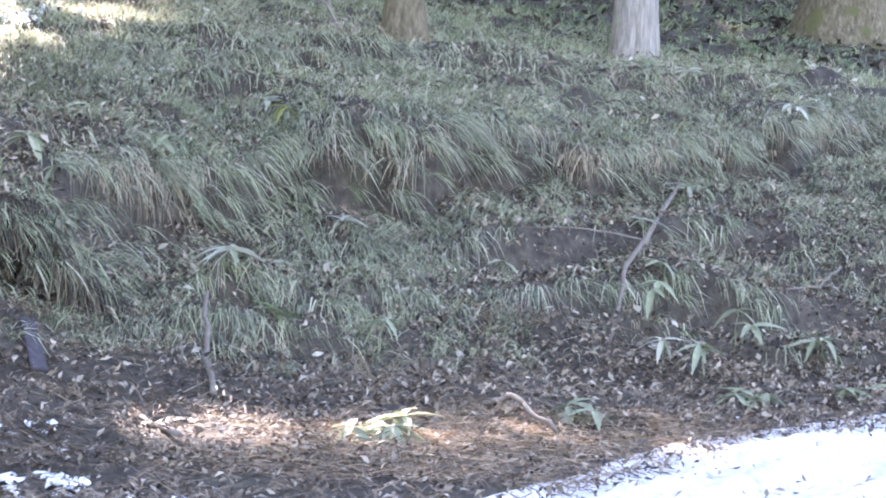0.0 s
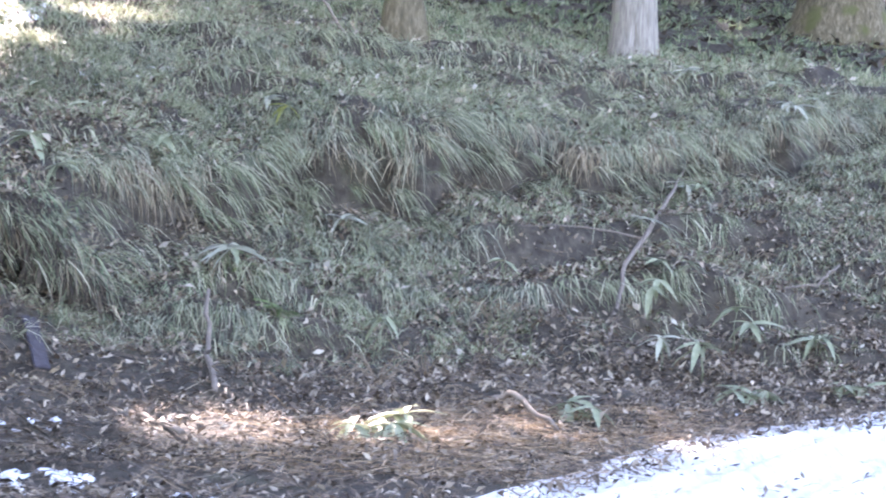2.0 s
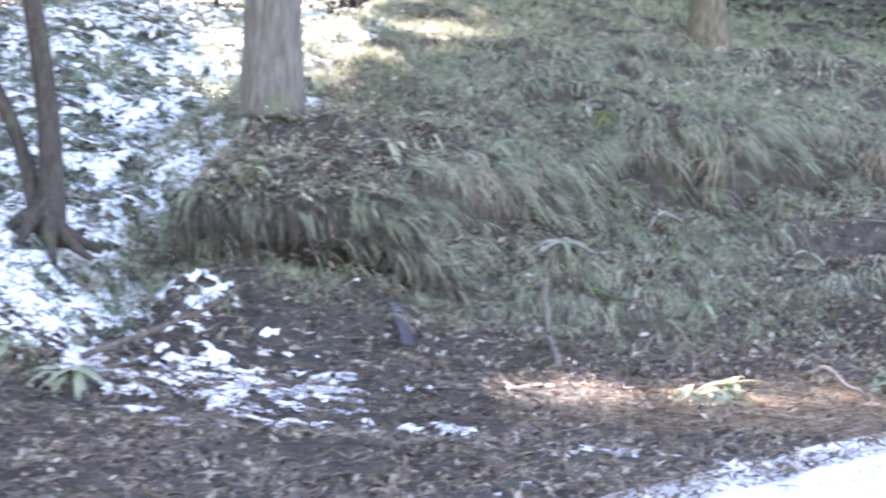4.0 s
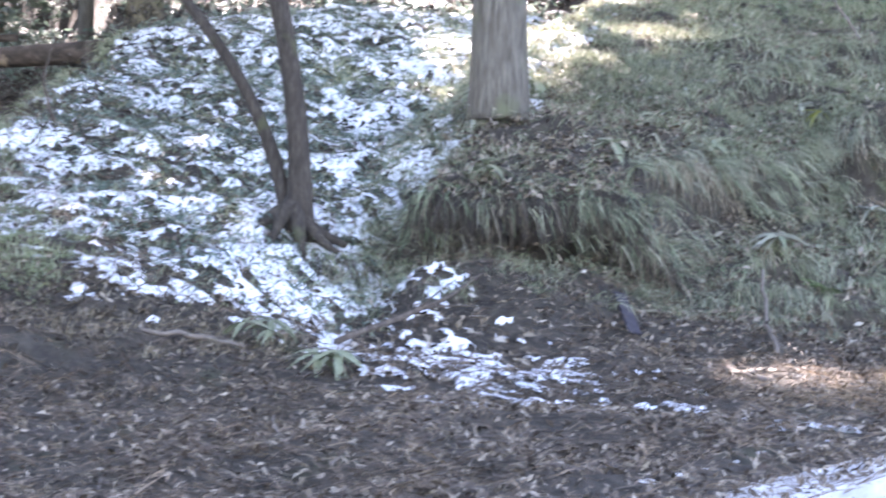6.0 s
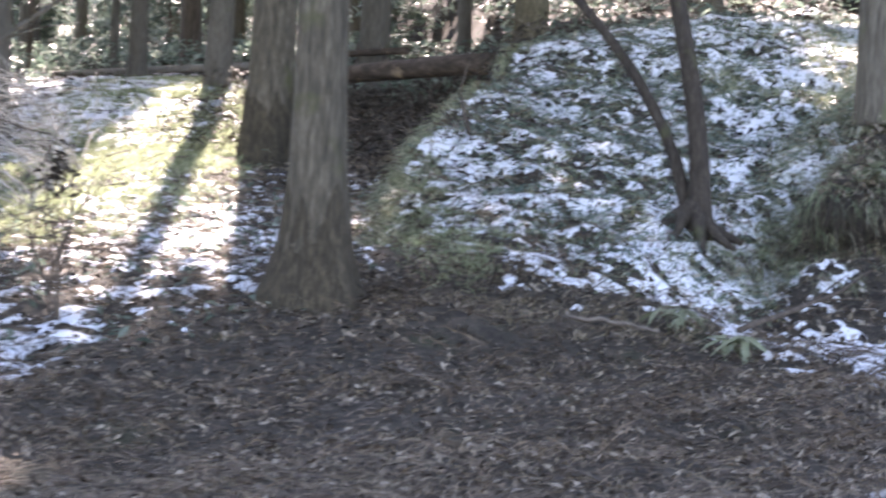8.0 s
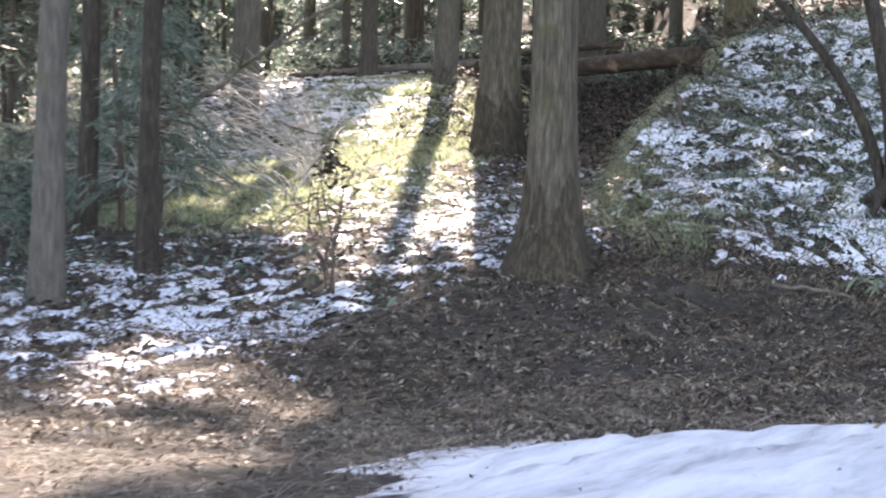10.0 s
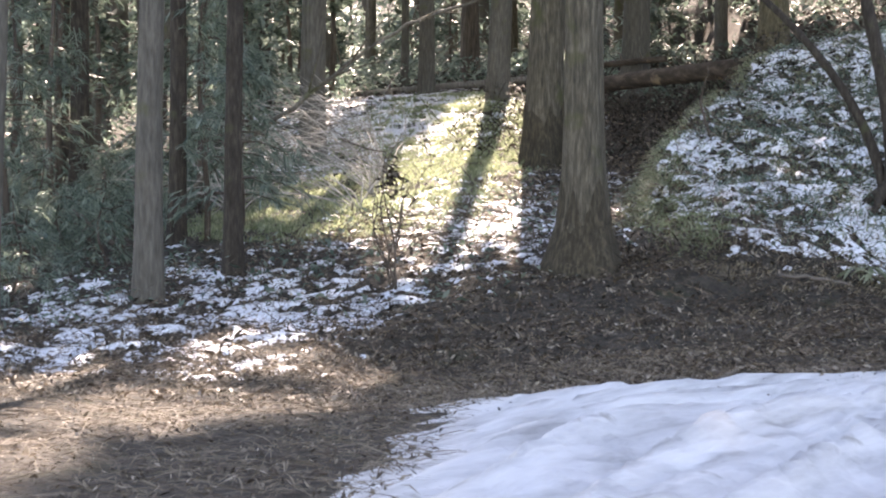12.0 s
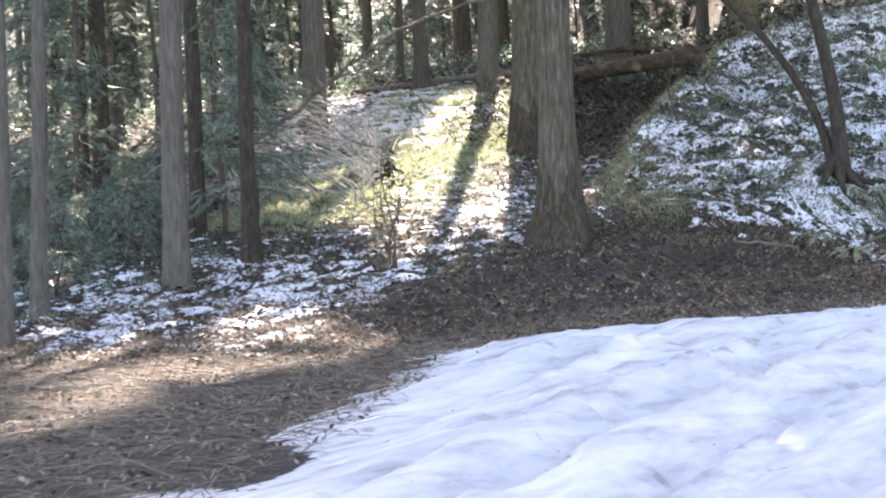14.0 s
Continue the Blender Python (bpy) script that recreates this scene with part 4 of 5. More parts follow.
def evergreen(x, y, tall, wide, number, seed, label="dark evergreen shrub in the shaded wood", size=0.2, low=0.0, broad=False):
    r = np.random.default_rng(seed)
    z = ground_at(x, y)
    thing = base("evergreen_shrub", x, y, z, label, "shrub", "undergrowth")
    top = tall * 1.05
    part("stem", shape("stem", *tube(np.array([(0.05 * math.sin(k * 1.3 + seed), 0.04 * math.sin(k + seed), top * k / 6 - 0.05) for k in range(7)]), np.linspace(0.012 + 0.008 * tall, 0.006, 7), 6), red_bark, True), thing)
    boughs, tips, outs = [], [], []
    for k in range(22 if broad else int(7 + 4 * tall)):
        a, h = r.uniform(0, 2 * math.pi), (low + (1 - low) * r.uniform(0.08, 1)) * tall
        d = wide * (1 - 0.65 * h / tall) * r.uniform(0.5, 1)
        u = np.linspace(0, 1, 4)[:, None]
        p = np.array([[math.cos(a) * d, math.sin(a) * d, 0]]) * u + np.array([[0, 0, 1]]) * (h + 0.15 * d * u - 0.45 * d * u * u)
        boughs.append(tube(p, np.linspace(0.012, 0.004, 4), 4))
        tips.append(p[1:])
        outs.append(np.repeat([[math.cos(a), math.sin(a), -0.25]], 3, 0))
    tips, outs = np.concatenate(tips), np.concatenate(outs)
    pick = r.integers(0, len(tips), number)
    p = tips[pick] + r.normal(0, 0.07 * wide + 0.03, (number, 3)) * (1, 1, 0.6)
    tagged(part("branch", shape("branch", *join(boughs), red_bark, True), thing), kind="stuff")
    if broad:
        me = shape("foliage", *leaves(p, r.uniform(0.7, 1.3, number) * size, 0.45, 0.24), cedar_leaf)
    else:
        me = shape("foliage", *sprays(p, outs[pick], size, 0.1 * size), shrub_leaf if seed % 3 else cedar_leaf)
    part("foliage", me, thing)


bush = np.random.default_rng(77)
for k in range(58):
    x, y = bush.uniform(-44, -16), bush.uniform(9, 36)
    if away(x, y, -21.2, 30.5, -13.6, 11.6) < 3.4 or y > 12 - 0.9 * (x + 13) + 9:
        continue
    far = x < -21
    evergreen(x, y, bush.uniform(3, 8), bush.uniform(0.9, 1.7), 900 if far else 230, 700 + k, "tall young cedar with feathery boughs in the shaded wood", 0.34 if far else 0.3, 0.2, far)
for k in range(100):
    x, y = bush.uniform(-62, 4), bush.uniform(38, 74)
    if x > -34 and y < 62 and k % 4:
        continue
    evergreen(x, y, bush.uniform(2, 8), bush.uniform(1.5, 2.8), 520, 800 + k, size=0.45, broad=True)
for k in range(10):
    a = k / 9
    evergreen(-15.4 - 4 * a + bush.normal(0, 0.5), 12.0 + 5 * a + bush.normal(0, 0.6), bush.uniform(0.5, 1.3), 0.8, 160, 950 + k, "green shrub beside the sunlit slope", 0.2)
for k in range(62):
    x, y = (bush.uniform(-24, -13.2), bush.uniform(6, 20)) if k % 2 else (bush.uniform(-18, -12.4), bush.uniform(6.5, 13))
    if away(x, y, -21.2, 30.5, -13.6, 11.6) < 2.6 or x > -11.8 - 0.35 * (y - 5):
        continue
    evergreen(x, y, bush.uniform(0.4, 1.5), bush.uniform(0.6, 1.2), 190, 1100 + k, "low feathery undergrowth at the forest edge", 0.22)
for k, (x, y, tall) in enumerate(((-12.7, 9.6, 2.6), (-13.9, 10.4, 4.0), (-16.2, 9.2, 5.0), (-18.4, 12.4, 6.0), (-17.0, 14.2, 5.0), (-20.4, 13.6, 5.5), (-23.0, 18.4, 7.0))):
    evergreen(x, y, tall, 1.3, 330, 1200 + k, "young cedar with feathery green boughs", 0.26, 0.12)


# far woods that close the view
def far_woods():
    """Fine foliage in the depth of the wood, with coarser masses behind and above."""
    n, m = 44000, 9000
    x = np.concatenate([rng.uniform(-85, 5, n), rng.uniform(-130, 45, m)])
    y = np.concatenate([rng.uniform(66, 92, n), rng.uniform(95, 115, m)])
    up = np.concatenate([rng.uniform(0, 1, n) ** 1.3 * 11, rng.uniform(0, 24, m)])
    size = np.concatenate([rng.uniform(0.22, 0.6, n), rng.uniform(1.2, 2.6, m)])
    z = height(x, np.minimum(y, 100)) + 0.35 * np.maximum(0, y - 100) + up
    return leaves(np.stack([x, y, z], -1), size, 0.4, 0.4)


stuff("far_woods", shape("far_woods", *far_woods(), cedar_leaf), "distant dark evergreen woods", "woods")


# grass
def riser(x, y):
    """The bare fronts of the turf steps."""
    step, mark = terrace(x, y)
    return mark * sst(0.3, 0.4, step) * sst(0.54, 0.48, step)


def bank(x, y):
    s = y - foot(x)
    patch = 0.5 + 0.5 * bumps(x, y, 1.3, 71, 3)
    low = sst(1.6, 3.4, s) * (0.3 + 0.7 * sst(0.36, 0.54, patch))
    high = sst(3.0, 4.2, s) * (0.7 + 0.3 * sst(0.3, 0.5, patch))
    ledge = np.exp(-((s - 6.0 - 0.6 * bumps(x, y, 2.0, 72)) / 0.6) ** 2)
    lip_band = sst(-5.3, -4.8, x) * sst(-2.3, -3.0, x) * np.exp(-((s - 3.3) / 0.35) ** 2) * 0.6
    return np.clip(np.maximum(np.maximum(low * 0.8, high), np.maximum(ledge, lip_band)), 0, 1) * sst(-6.2, -5.3, x) * (1 - 0.8 * riser(x, y))


def hanging(x, y, per, length, width):
    """Tufts that spill over an edge and hang down towards the road."""
    k = np.repeat(np.arange(len(x)), per)
    m = len(k)
    root = np.stack([x[k] + rng.normal(0, 0.06, m), y[k] - overhang(x, y)[k] + rng.normal(0, 0.05, m), surface(x, y)[k] - 0.02], -1)
    lean = rng.normal(0, 0.25, len(x))[k]
    way = np.stack([lean + rng.normal(0, 0.3, m), -rng.uniform(0.25, 0.75, m), rng.uniform(0.1, 0.7, m)], -1)
    fall = np.stack([lean * 0.2, 0.2 + 0 * lean, -rng.uniform(0.9, 1.6, m)], -1)
    return blades(root, way, length * rng.uniform(0.6, 1.1, len(x))[k] * rng.uniform(0.6, 1.1, m), width * rng.uniform(0.6, 1.3, m), fall)


def rim(x, y):
    """The edges of the turf steps."""
    step, mark = terrace(x, y)
    return mark * sst(0.5, 0.56, step) * sst(0.74, 0.64, step)


def tufts(x, y, per, length, width, droop, spread, rise=1.0, steep=1.2, rings=4):
    n = len(x)
    z = surface(x, y)
    e = 0.15
    slope = np.stack([(surface(x + e, y) - surface(x - e, y)) / (2 * e), (surface(x, y + e) - surface(x, y - e)) / (2 * e)], -1)
    k = np.repeat(np.arange(n), per)
    m = len(k)
    a = rng.uniform(0, 2 * math.pi, m)
    out = rng.uniform(0.15, 1, m) * spread
    fall = -np.clip(slope[k], -steep, steep) * 0.55
    way = np.stack([out * np.cos(a) + fall[:, 0], out * np.sin(a) + fall[:, 1], rise * rng.uniform(0.5, 1.1, m)], -1)
    way /= np.linalg.norm(way, axis=1)[:, None]
    root = np.stack([x[k] + rng.normal(0, 0.05, m), y[k] - overhang(x, y)[k] + rng.normal(0, 0.05, m), z[k] - 0.03], -1)
    size = rng.uniform(0.6, 1.0, n)[k]
    d = np.stack([fall[:, 0] * 0.3, fall[:, 1] * 0.3, -droop * rng.uniform(0.6, 1.3, m) * (0.6 + 0.5 * np.minimum(1.0, np.abs(slope[k, 1])))], -1)
    return blades(root, way, length * size * rng.uniform(0.5, 1.1, m), width * rng.uniform(0.6, 1.3, m), d, rings)


def bare(x, y):
    """Where brown litter lies on the bank instead of turf."""
    b = blob(x, y, 3.6, 20.2, 2.6, 2.0, 35) + 0.8 * blob(x, y, 2.2, 18.8, 2.4, 1.6, 20) + blob(x, y, 1.3, 17.8, 1.3, 1.2) + 0.9 * blob(x, y, -2.0, 17.2, 1.2, 0.55, 25) + 0.7 * blob(x, y, 3.0, 17.8, 1.6, 1.2)
    brow, step = turf(x, y)
    b = b + 1.2 * sst(-5.4, -4.9, x) * sst(-1.7, -2.6, x) * sst(2.5, 2.9, y - foot(x)) * sst(5.4, 4.0, y - foot(x))
    return np.clip(b + 0.9 * brow * sst(-0.7, -0.3, step) * sst(0.05, -0.05, step), 0, 1)


def turf_rim(x, y):
    brow, step = turf(x, y)
    return brow * sst(0.06, 0.16, step) * sst(0.75, 0.35, step) * (0.3 + 0.7 * sst(-0.3, 0.25, bumps(x, y * 0.4, 0.5, 23, 2)))


x, y = scatter(-5.9, 5.8, 13, 31, 24000, lambda x, y: bank(x, y) * (0.4 + 0.6 * sst(27, 20, y)) * 0.8 * (1 - 0.6 * bare(x, y)))
stuff("grass", shape("grass", *tufts(x, y, 15, 0.5, 0.0095, 1.05, 0.7, steep=1.8), grass_hang), "tufts of long drooping sedge on the bank", "grass")
x, y = scatter(-11, -3, 19.5, 40, 9000, lambda x, y: (0.5 + 0.5 * bumps(x, y, 1.5, 73)) * sst(-10.5, -5.5, x + 0.2 * (22 - y)))
stuff("grass", shape("grass", *tufts(x, y, 12, 0.4, 0.018, 0.75, 0.9, rings=3), grass_hang), "pale tufts of sedge above the undercut", "grass")
x, y = scatter(-4, 13, 26.5, 40, 5000, lambda x, y: 0.5 + 0.5 * bumps(x, y, 1.5, 73))
stuff("grass", shape("grass", *tufts(x, y, 12, 0.45, 0.02, 0.75, 0.9, rings=3), grass_green), "tufts of sedge on the upper bank", "grass")
x, y = scatter(-5.8, 5.5, 13, 26, 13000, lambda x, y: bank(x, y) * sst(0.38, 0.55, 0.5 + 0.5 * bumps(x, y, 1.0, 75)) * 0.7 * (1 - 0.9 * bare(x, y)))
stuff("grass", shape("grass", *tufts(x, y, 17, 0.46, 0.009, 1.1, 0.6, steep=1.8), grass_blue), "blue-green tufts of sedge on the bank", "grass")
x, y = scatter(-2.9, 1.6, 14.4, 19.6, 1500, lambda x, y: np.maximum(blob(x, y, -2.0, 15.6, 1.1, 0.7, 30), blob(x, y, 0.0, 18.3, 1.0, 0.9)))
stuff("grass", shape("grass", *hanging(x, y, 26, 0.44, 0.01), grass_blue), "dense blue-green sedge hanging down the bank", "grass")
x, y = scatter(-5.9, -2.2, 13.5, 17.2, 2600, lambda x, y: sst(3.0, 3.08, y - foot(x)) * sst(3.9, 3.3, y - foot(x)))
stuff("grass", shape("grass", *hanging(x, y, 9, 0.34, 0.012), grass_green), "dark grass hanging over the undercut edge", "grass")
# hanging roots coloured dark to paint the shade below the overhang
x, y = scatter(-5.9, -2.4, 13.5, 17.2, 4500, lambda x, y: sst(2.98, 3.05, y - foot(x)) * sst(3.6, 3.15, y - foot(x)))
stuff("roots", shape("roots", *hanging(x, y, 13, 0.46, 0.011), dark_leaf), "dead roots and stalks hanging from the undercut, darkened as its shade", "roots")
x, y = scatter(-5.9, -2.4, 13.5, 17.2, 600, lambda x, y: sst(2.98, 3.05, y - foot(x)) * sst(4.2, 3.4, y - foot(x)))
stuff("grass", shape("grass", *hanging(x, y, 9, 0.4, 0.012), grass_dead), "withered grass hanging over the undercut edge", "grass")
x, y = scatter(-5.9, 5.8, 14, 27, 9000, lambda x, y: rim(x, y) * (0.35 + 0.65 * sst(26, 20, y)) * (1 - 0.8 * bare(x, y)))
stuff("grass", shape("grass", *hanging(x, y, 15, 0.36, 0.012), grass_hang), "long sedge hanging over the turf steps", "grass")
x, y = scatter(-5.9, 5.8, 14, 25, 5000, lambda x, y: rim(x, y) * sst(-0.1, 0.2, bumps(x, y, 1.4, 97)))
stuff("grass", shape("grass", *hanging(x, y, 14, 0.34, 0.013), grass_dead), "withered sedge hanging over the turf steps", "grass")
x, y = scatter(-3.4, 6.5, 15.5, 27, 17000, turf_rim)
stuff("grass", shape("grass", *hanging(x, y, 13, 0.4 * (0.8 + 0.5 * bumps(np.repeat(x, 13), 0 * np.repeat(x, 13), 0.7, 24, 2)), 0.012), grass_dead), "long withered sedge hanging from the turf edge", "grass")
x, y = scatter(-3.4, 6.5, 15.5, 27, 16000, lambda x, y: turf_rim(x, y - 0.12) * sst(-0.5, -0.1, bumps(x, y, 1.2, 96)))
stuff("grass", shape("grass", *hanging(x, y, 15, 0.4, 0.013), grass_blue), "green sedge spilling over the turf edge", "grass")
x, y = scatter(-14, -4.9, 10.5, 34, 17000, lambda x, y: sst(0.3, 2.2, y - foot(x)) * 0.8 * (0.3 + 0.7 * sst(32, 20, y)))
stuff("grass", shape("grass", *tufts(x, y, 8, 0.24, 0.018, 0.75, 1.1, rings=3), grass_hang), "low grey-green plants between the snow on the hill", "grass")
# grass_lime follows the sun strip; part of the sunlight is in its colour
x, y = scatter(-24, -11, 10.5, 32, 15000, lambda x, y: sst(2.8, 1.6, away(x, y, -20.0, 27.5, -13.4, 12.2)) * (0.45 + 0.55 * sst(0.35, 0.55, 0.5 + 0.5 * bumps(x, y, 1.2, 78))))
stuff("grass", shape("grass", *tufts(x, y, 14, 0.26, 0.022, 0.5, 1.0, rings=3), grass_lime), "yellow-green grass on the slope, brightened as sunlit", "grass")
# the same bright lime paints the lit edge above the gully
x, y = scatter(-12.5, -5.9, 9.8, 24, 9000, lambda x, y: sst(1.1, 0.3, np.abs(y - foot(x) - 0.3)) * (0.45 + 0.55 * sst(15, 12, y)) * sst(-6.6, -7.2, x))
stuff("grass", shape("grass", *tufts(x, y, 18, 0.24, 0.013, 0.6, 1.0, rings=3), grass_lime), "pale green grass along the gully's edge", "grass")


x, y = scatter(-14.5, -4.9, 10.5, 32, 48000, lambda x, y: sst(0.2, 2.0, y - foot(x)) * (0.4 + 0.6 * sst(24, 18, y)))
stuff("low_plants", shape("low_plants", *leaves(np.stack([x, y, surface(x, y) + rng.uniform(0.02, 0.14, len(x))], -1), rng.uniform(0.05, 0.14, len(x)), 0.4, 0.2), shrub_leaf), "dark evergreen leaves poking through the snow", "plants")
x, y = scatter(-14.5, -7, 6.5, 17, 3500, lambda x, y: 0.5 * sst(3, 1, away(x, y, -11, 13, -9.8, 8)))
stuff("low_plants", shape("low_plants", *leaves(np.stack([x, y, surface(x, y) + rng.uniform(0.02, 0.15, len(x))], -1), rng.uniform(0.06, 0.16, len(x)), 0.45, 0.4), shrub_leaf), "green leaves among the snow on the slope", "plants")
x, y = scatter(-25, -11.5, 4, 22, 16000, lambda x, y: sst(2.0, 3.2, away(x, y, -21.2, 30.5, -13.6, 11.6)) * sst(-9.5, -12.5, x + 0.2 * (y - 5)))
stuff("low_plants", shape("low_plants", *leaves(np.stack([x, y, surface(x, y) + rng.uniform(0.0, 0.45, len(x)) ** 1.5], -1), rng.uniform(0.06, 0.16, len(x)), 0.35, 0.25), shrub_leaf), "dark low plants on the forest floor", "plants")
# gully leaves in dark_leaf: the gully's shade is put into their colour
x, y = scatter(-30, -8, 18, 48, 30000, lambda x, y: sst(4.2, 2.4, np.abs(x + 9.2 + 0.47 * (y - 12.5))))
stuff("low_plants", shape("low_plants", *leaves(np.stack([x, y, surface(x, y) + rng.uniform(0.02, 0.5, len(x))], -1), rng.uniform(0.08, 0.18, len(x)), 0.45, 0.3), dark_leaf), "dead leaves and stalks coloured dark for the gully's shade", "plants")


x, y = scatter(-5.9, 5.5, 14, 28, 9000, lambda x, y: bank(x, y) * 0.7)
stuff("low_plants", shape("low_plants", *leaves(np.stack([x, y - overhang(x, y), surface(x, y) + rng.uniform(0.02, 0.22, len(x))], -1), rng.uniform(0.06, 0.18, len(x)), 0.3, 0.12), leaf_brown), "small withered leaves among the sedge", "plants")


x, y = scatter(-15, -8.2, 11.5, 30, 16000, lambda x, y: sst(1.3, 0.2, np.abs(y - foot(x) - 0.2)) * (0.35 + 0.65 * sst(-0.3, 0.2, bumps(x, y, 0.8, 101))))
stuff("grass", shape("grass", *tufts(x, y, 12, 0.4, 0.015, 0.85, 0.8, rings=3), grass_hang), "long pale grass on the flank above the gully", "grass")
x, y = scatter(-52, -4, 29.5, 62, 30000, lambda x, y: sst(-6, -9, x) * sst(2.6, 4.0, away(x, y, -21.2, 30.5, -13.6, 11.6)) * (0.3 + 0.7 * sst(-0.3, 0.2, bumps(x, y, 2.2, 102))))
stuff("low_plants", shape("low_plants", *leaves(np.stack([x, y, surface(x, y) + rng.uniform(0, 0.8, len(x)) ** 1.5], -1), rng.uniform(0.14, 0.36, len(x)), 0.4, 0.3), shrub_leaf), "low evergreen plants on the floor of the wood", "plants")
# dark leaves stand in for shade where sun strikes the wood's floor
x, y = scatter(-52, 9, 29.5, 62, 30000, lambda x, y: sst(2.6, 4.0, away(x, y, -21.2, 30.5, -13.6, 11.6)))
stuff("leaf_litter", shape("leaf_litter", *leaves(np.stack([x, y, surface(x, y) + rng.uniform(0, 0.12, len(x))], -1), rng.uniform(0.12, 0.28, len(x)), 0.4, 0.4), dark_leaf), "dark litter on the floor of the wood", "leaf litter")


x, y = scatter(-46, -20, 16, 36, 20000, lambda x, y: sst(3.0, 4.4, away(x, y, -21.2, 30.5, -13.6, 11.6)))
stuff("low_plants", shape("low_plants", *leaves(np.stack([x, y, surface(x, y) + rng.uniform(0, 0.7, len(x)) ** 1.5], -1), rng.uniform(0.1, 0.28, len(x)), 0.4, 0.3), shrub_leaf), "low evergreen plants between the trunks", "plants")
x, y = scatter(-19, -8, 12, 30, 9000, lambda x, y: sst(2.4, 0.8, np.abs(x + 9.2 + 0.47 * (y - 12.5))))
stuff("leaf_litter", shape("leaf_litter", *leaves(np.stack([x, y, surface(x, y) + rng.uniform(0, 0.12, len(x))], -1), rng.uniform(0.05, 0.13, len(x)), 0.35, 0.35), leaf_brown), "brown leaves and debris in the gully", "leaf litter")


# leaf litter
def litter(x, y):
    s = y - foot(x)
    w = (0.3 + 0.7 * sst(9.0, 6.0, s)) * np.where(x > snow_edge(y) + 0.9, 0.04, 1)
    return np.clip(w * (0.5 + 0.5 * sst(-0.4, 0.3, bumps(x, y, 0.6, 81))), 0, 1)


x, y = scatter(-13, 5.5, 1.5, 24, 125000, litter)
stuff("leaf_litter", shape("leaf_litter", *leaves(np.stack([x, y, surface(x, y) + rng.uniform(0.0, 0.05, len(x))], -1), rng.uniform(0.03, 0.085, len(x)), 0.35, 0.4), leaf_brown), "brown and pale fallen leaves", "leaf litter")
x, y = scatter(-26, -6, 5, 46, 30000, lambda x, y: 0.6 * sst(1.6, 3.0, away(x, y, -21.2, 29.5, -12.5, 11.5)))
stuff("leaf_litter", shape("leaf_litter", *leaves(np.stack([x, y, surface(x, y) + rng.uniform(0.0, 0.08, len(x))], -1), rng.uniform(0.05, 0.12, len(x)), 0.5, 0.5), dark_leaf), "dark fallen leaves on the slopes", "leaf litter")


def fronds(x, y, L, lift=0.05):
    """Shed cedar sprays: a rib with short needles to both sides, lying on the ground."""
    n = len(x)
    a = rng.uniform(0, 2 * math.pi, n)
    d = np.stack([np.cos(a), np.sin(a), rng.normal(0.1, 0.25, n)], -1)
    s = np.stack([-np.sin(a), np.cos(a), rng.normal(0, 0.3, n)], -1)
    o = np.stack([x, y, surface(x, y) + rng.uniform(0.005, lift, n)], -1)
    roots, ways, lens = [], [], []
    for k in range(9):
        u = (k + 0.5) / 9
        sg = 1 if k % 2 else -1
        roots.append(o + d * L * u)
        ways.append(d * 0.75 + s * sg * 0.6)
        lens.append(np.full(n, L * 0.42 * (1.1 - 0.6 * u)))
    roots.append(o)
    ways.append(d)
    lens.append(np.full(n, L * 1.1))
    r, w, l = np.concatenate(roots), np.concatenate(ways), np.concatenate(lens)
    return blades(r, w, l, np.full(len(r), 0.011), np.stack([0 * l, 0 * l, -0.2 + 0 * l], -1), 3)


x, y = scatter(-12.5, 5, 2.5, 20, 15000, lambda x, y: litter(x, y) * sst(5, 1.5, y - foot(x)))
stuff("cedar_sprays", shape("cedar_sprays", *fronds(x, y, 0.27), frond_brown), "brown shed cedar sprays on the verge", "leaf litter")
x, y = scatter(-12, 1.0, -9, 4.5, 60000, lambda x, y: np.where(x < snow_edge(y) + 0.7, 1, 0) * sst(4.6, 3.4, y))
a = rng.uniform(0, 2 * math.pi, len(x))
stuff("straw", shape("straw", *blades(np.stack([x, y, surface(x, y) + rng.uniform(0, 0.05, len(x))], -1), np.stack([np.cos(a), np.sin(a) * 0.6, rng.uniform(0.0, 0.35, len(x))], -1), rng.uniform(0.15, 0.4, len(x)), np.full(len(x), 0.009), np.stack([0 * a, 0 * a, -0.2 + 0 * a], -1), 3), straw), "dry straw-coloured grass heaped on the verge", "straw")
x, y = scatter(-12, 1.5, -10, 4.5, 22000, lambda x, y: np.where(x < snow_edge(y) + 0.7, 0.9, 0))
stuff("leaf_litter", shape("leaf_litter", *leaves(np.stack([x, y, surface(x, y) + rng.uniform(0.0, 0.05, len(x))], -1), rng.uniform(0.022, 0.06, len(x)), 0.35, 0.4), leaf_brown), "dry brown leaves on the verge", "leaf litter")
x, y = scatter(-5, 4, -12, 15, 9000, lambda x, y: np.where(x > snow_edge(y), 0.05 + 0.5 * sst(0.35, 0.6, bumps(x, y, 1.2, 95)) * sst(2.5, 0.3, x - snow_edge(y)), 0))
stuff("leaf_litter", shape("leaf_litter", *leaves(np.stack([x, y, surface(x, y) + 0.06 * sst(-0.3, 1.6, x - snow_edge(y)) + 0.03], -1), rng.uniform(0.012, 0.035, len(x)), 0.6, 0.4), frond_brown), "scattered dead leaves and twigs on the snow", "leaf litter")


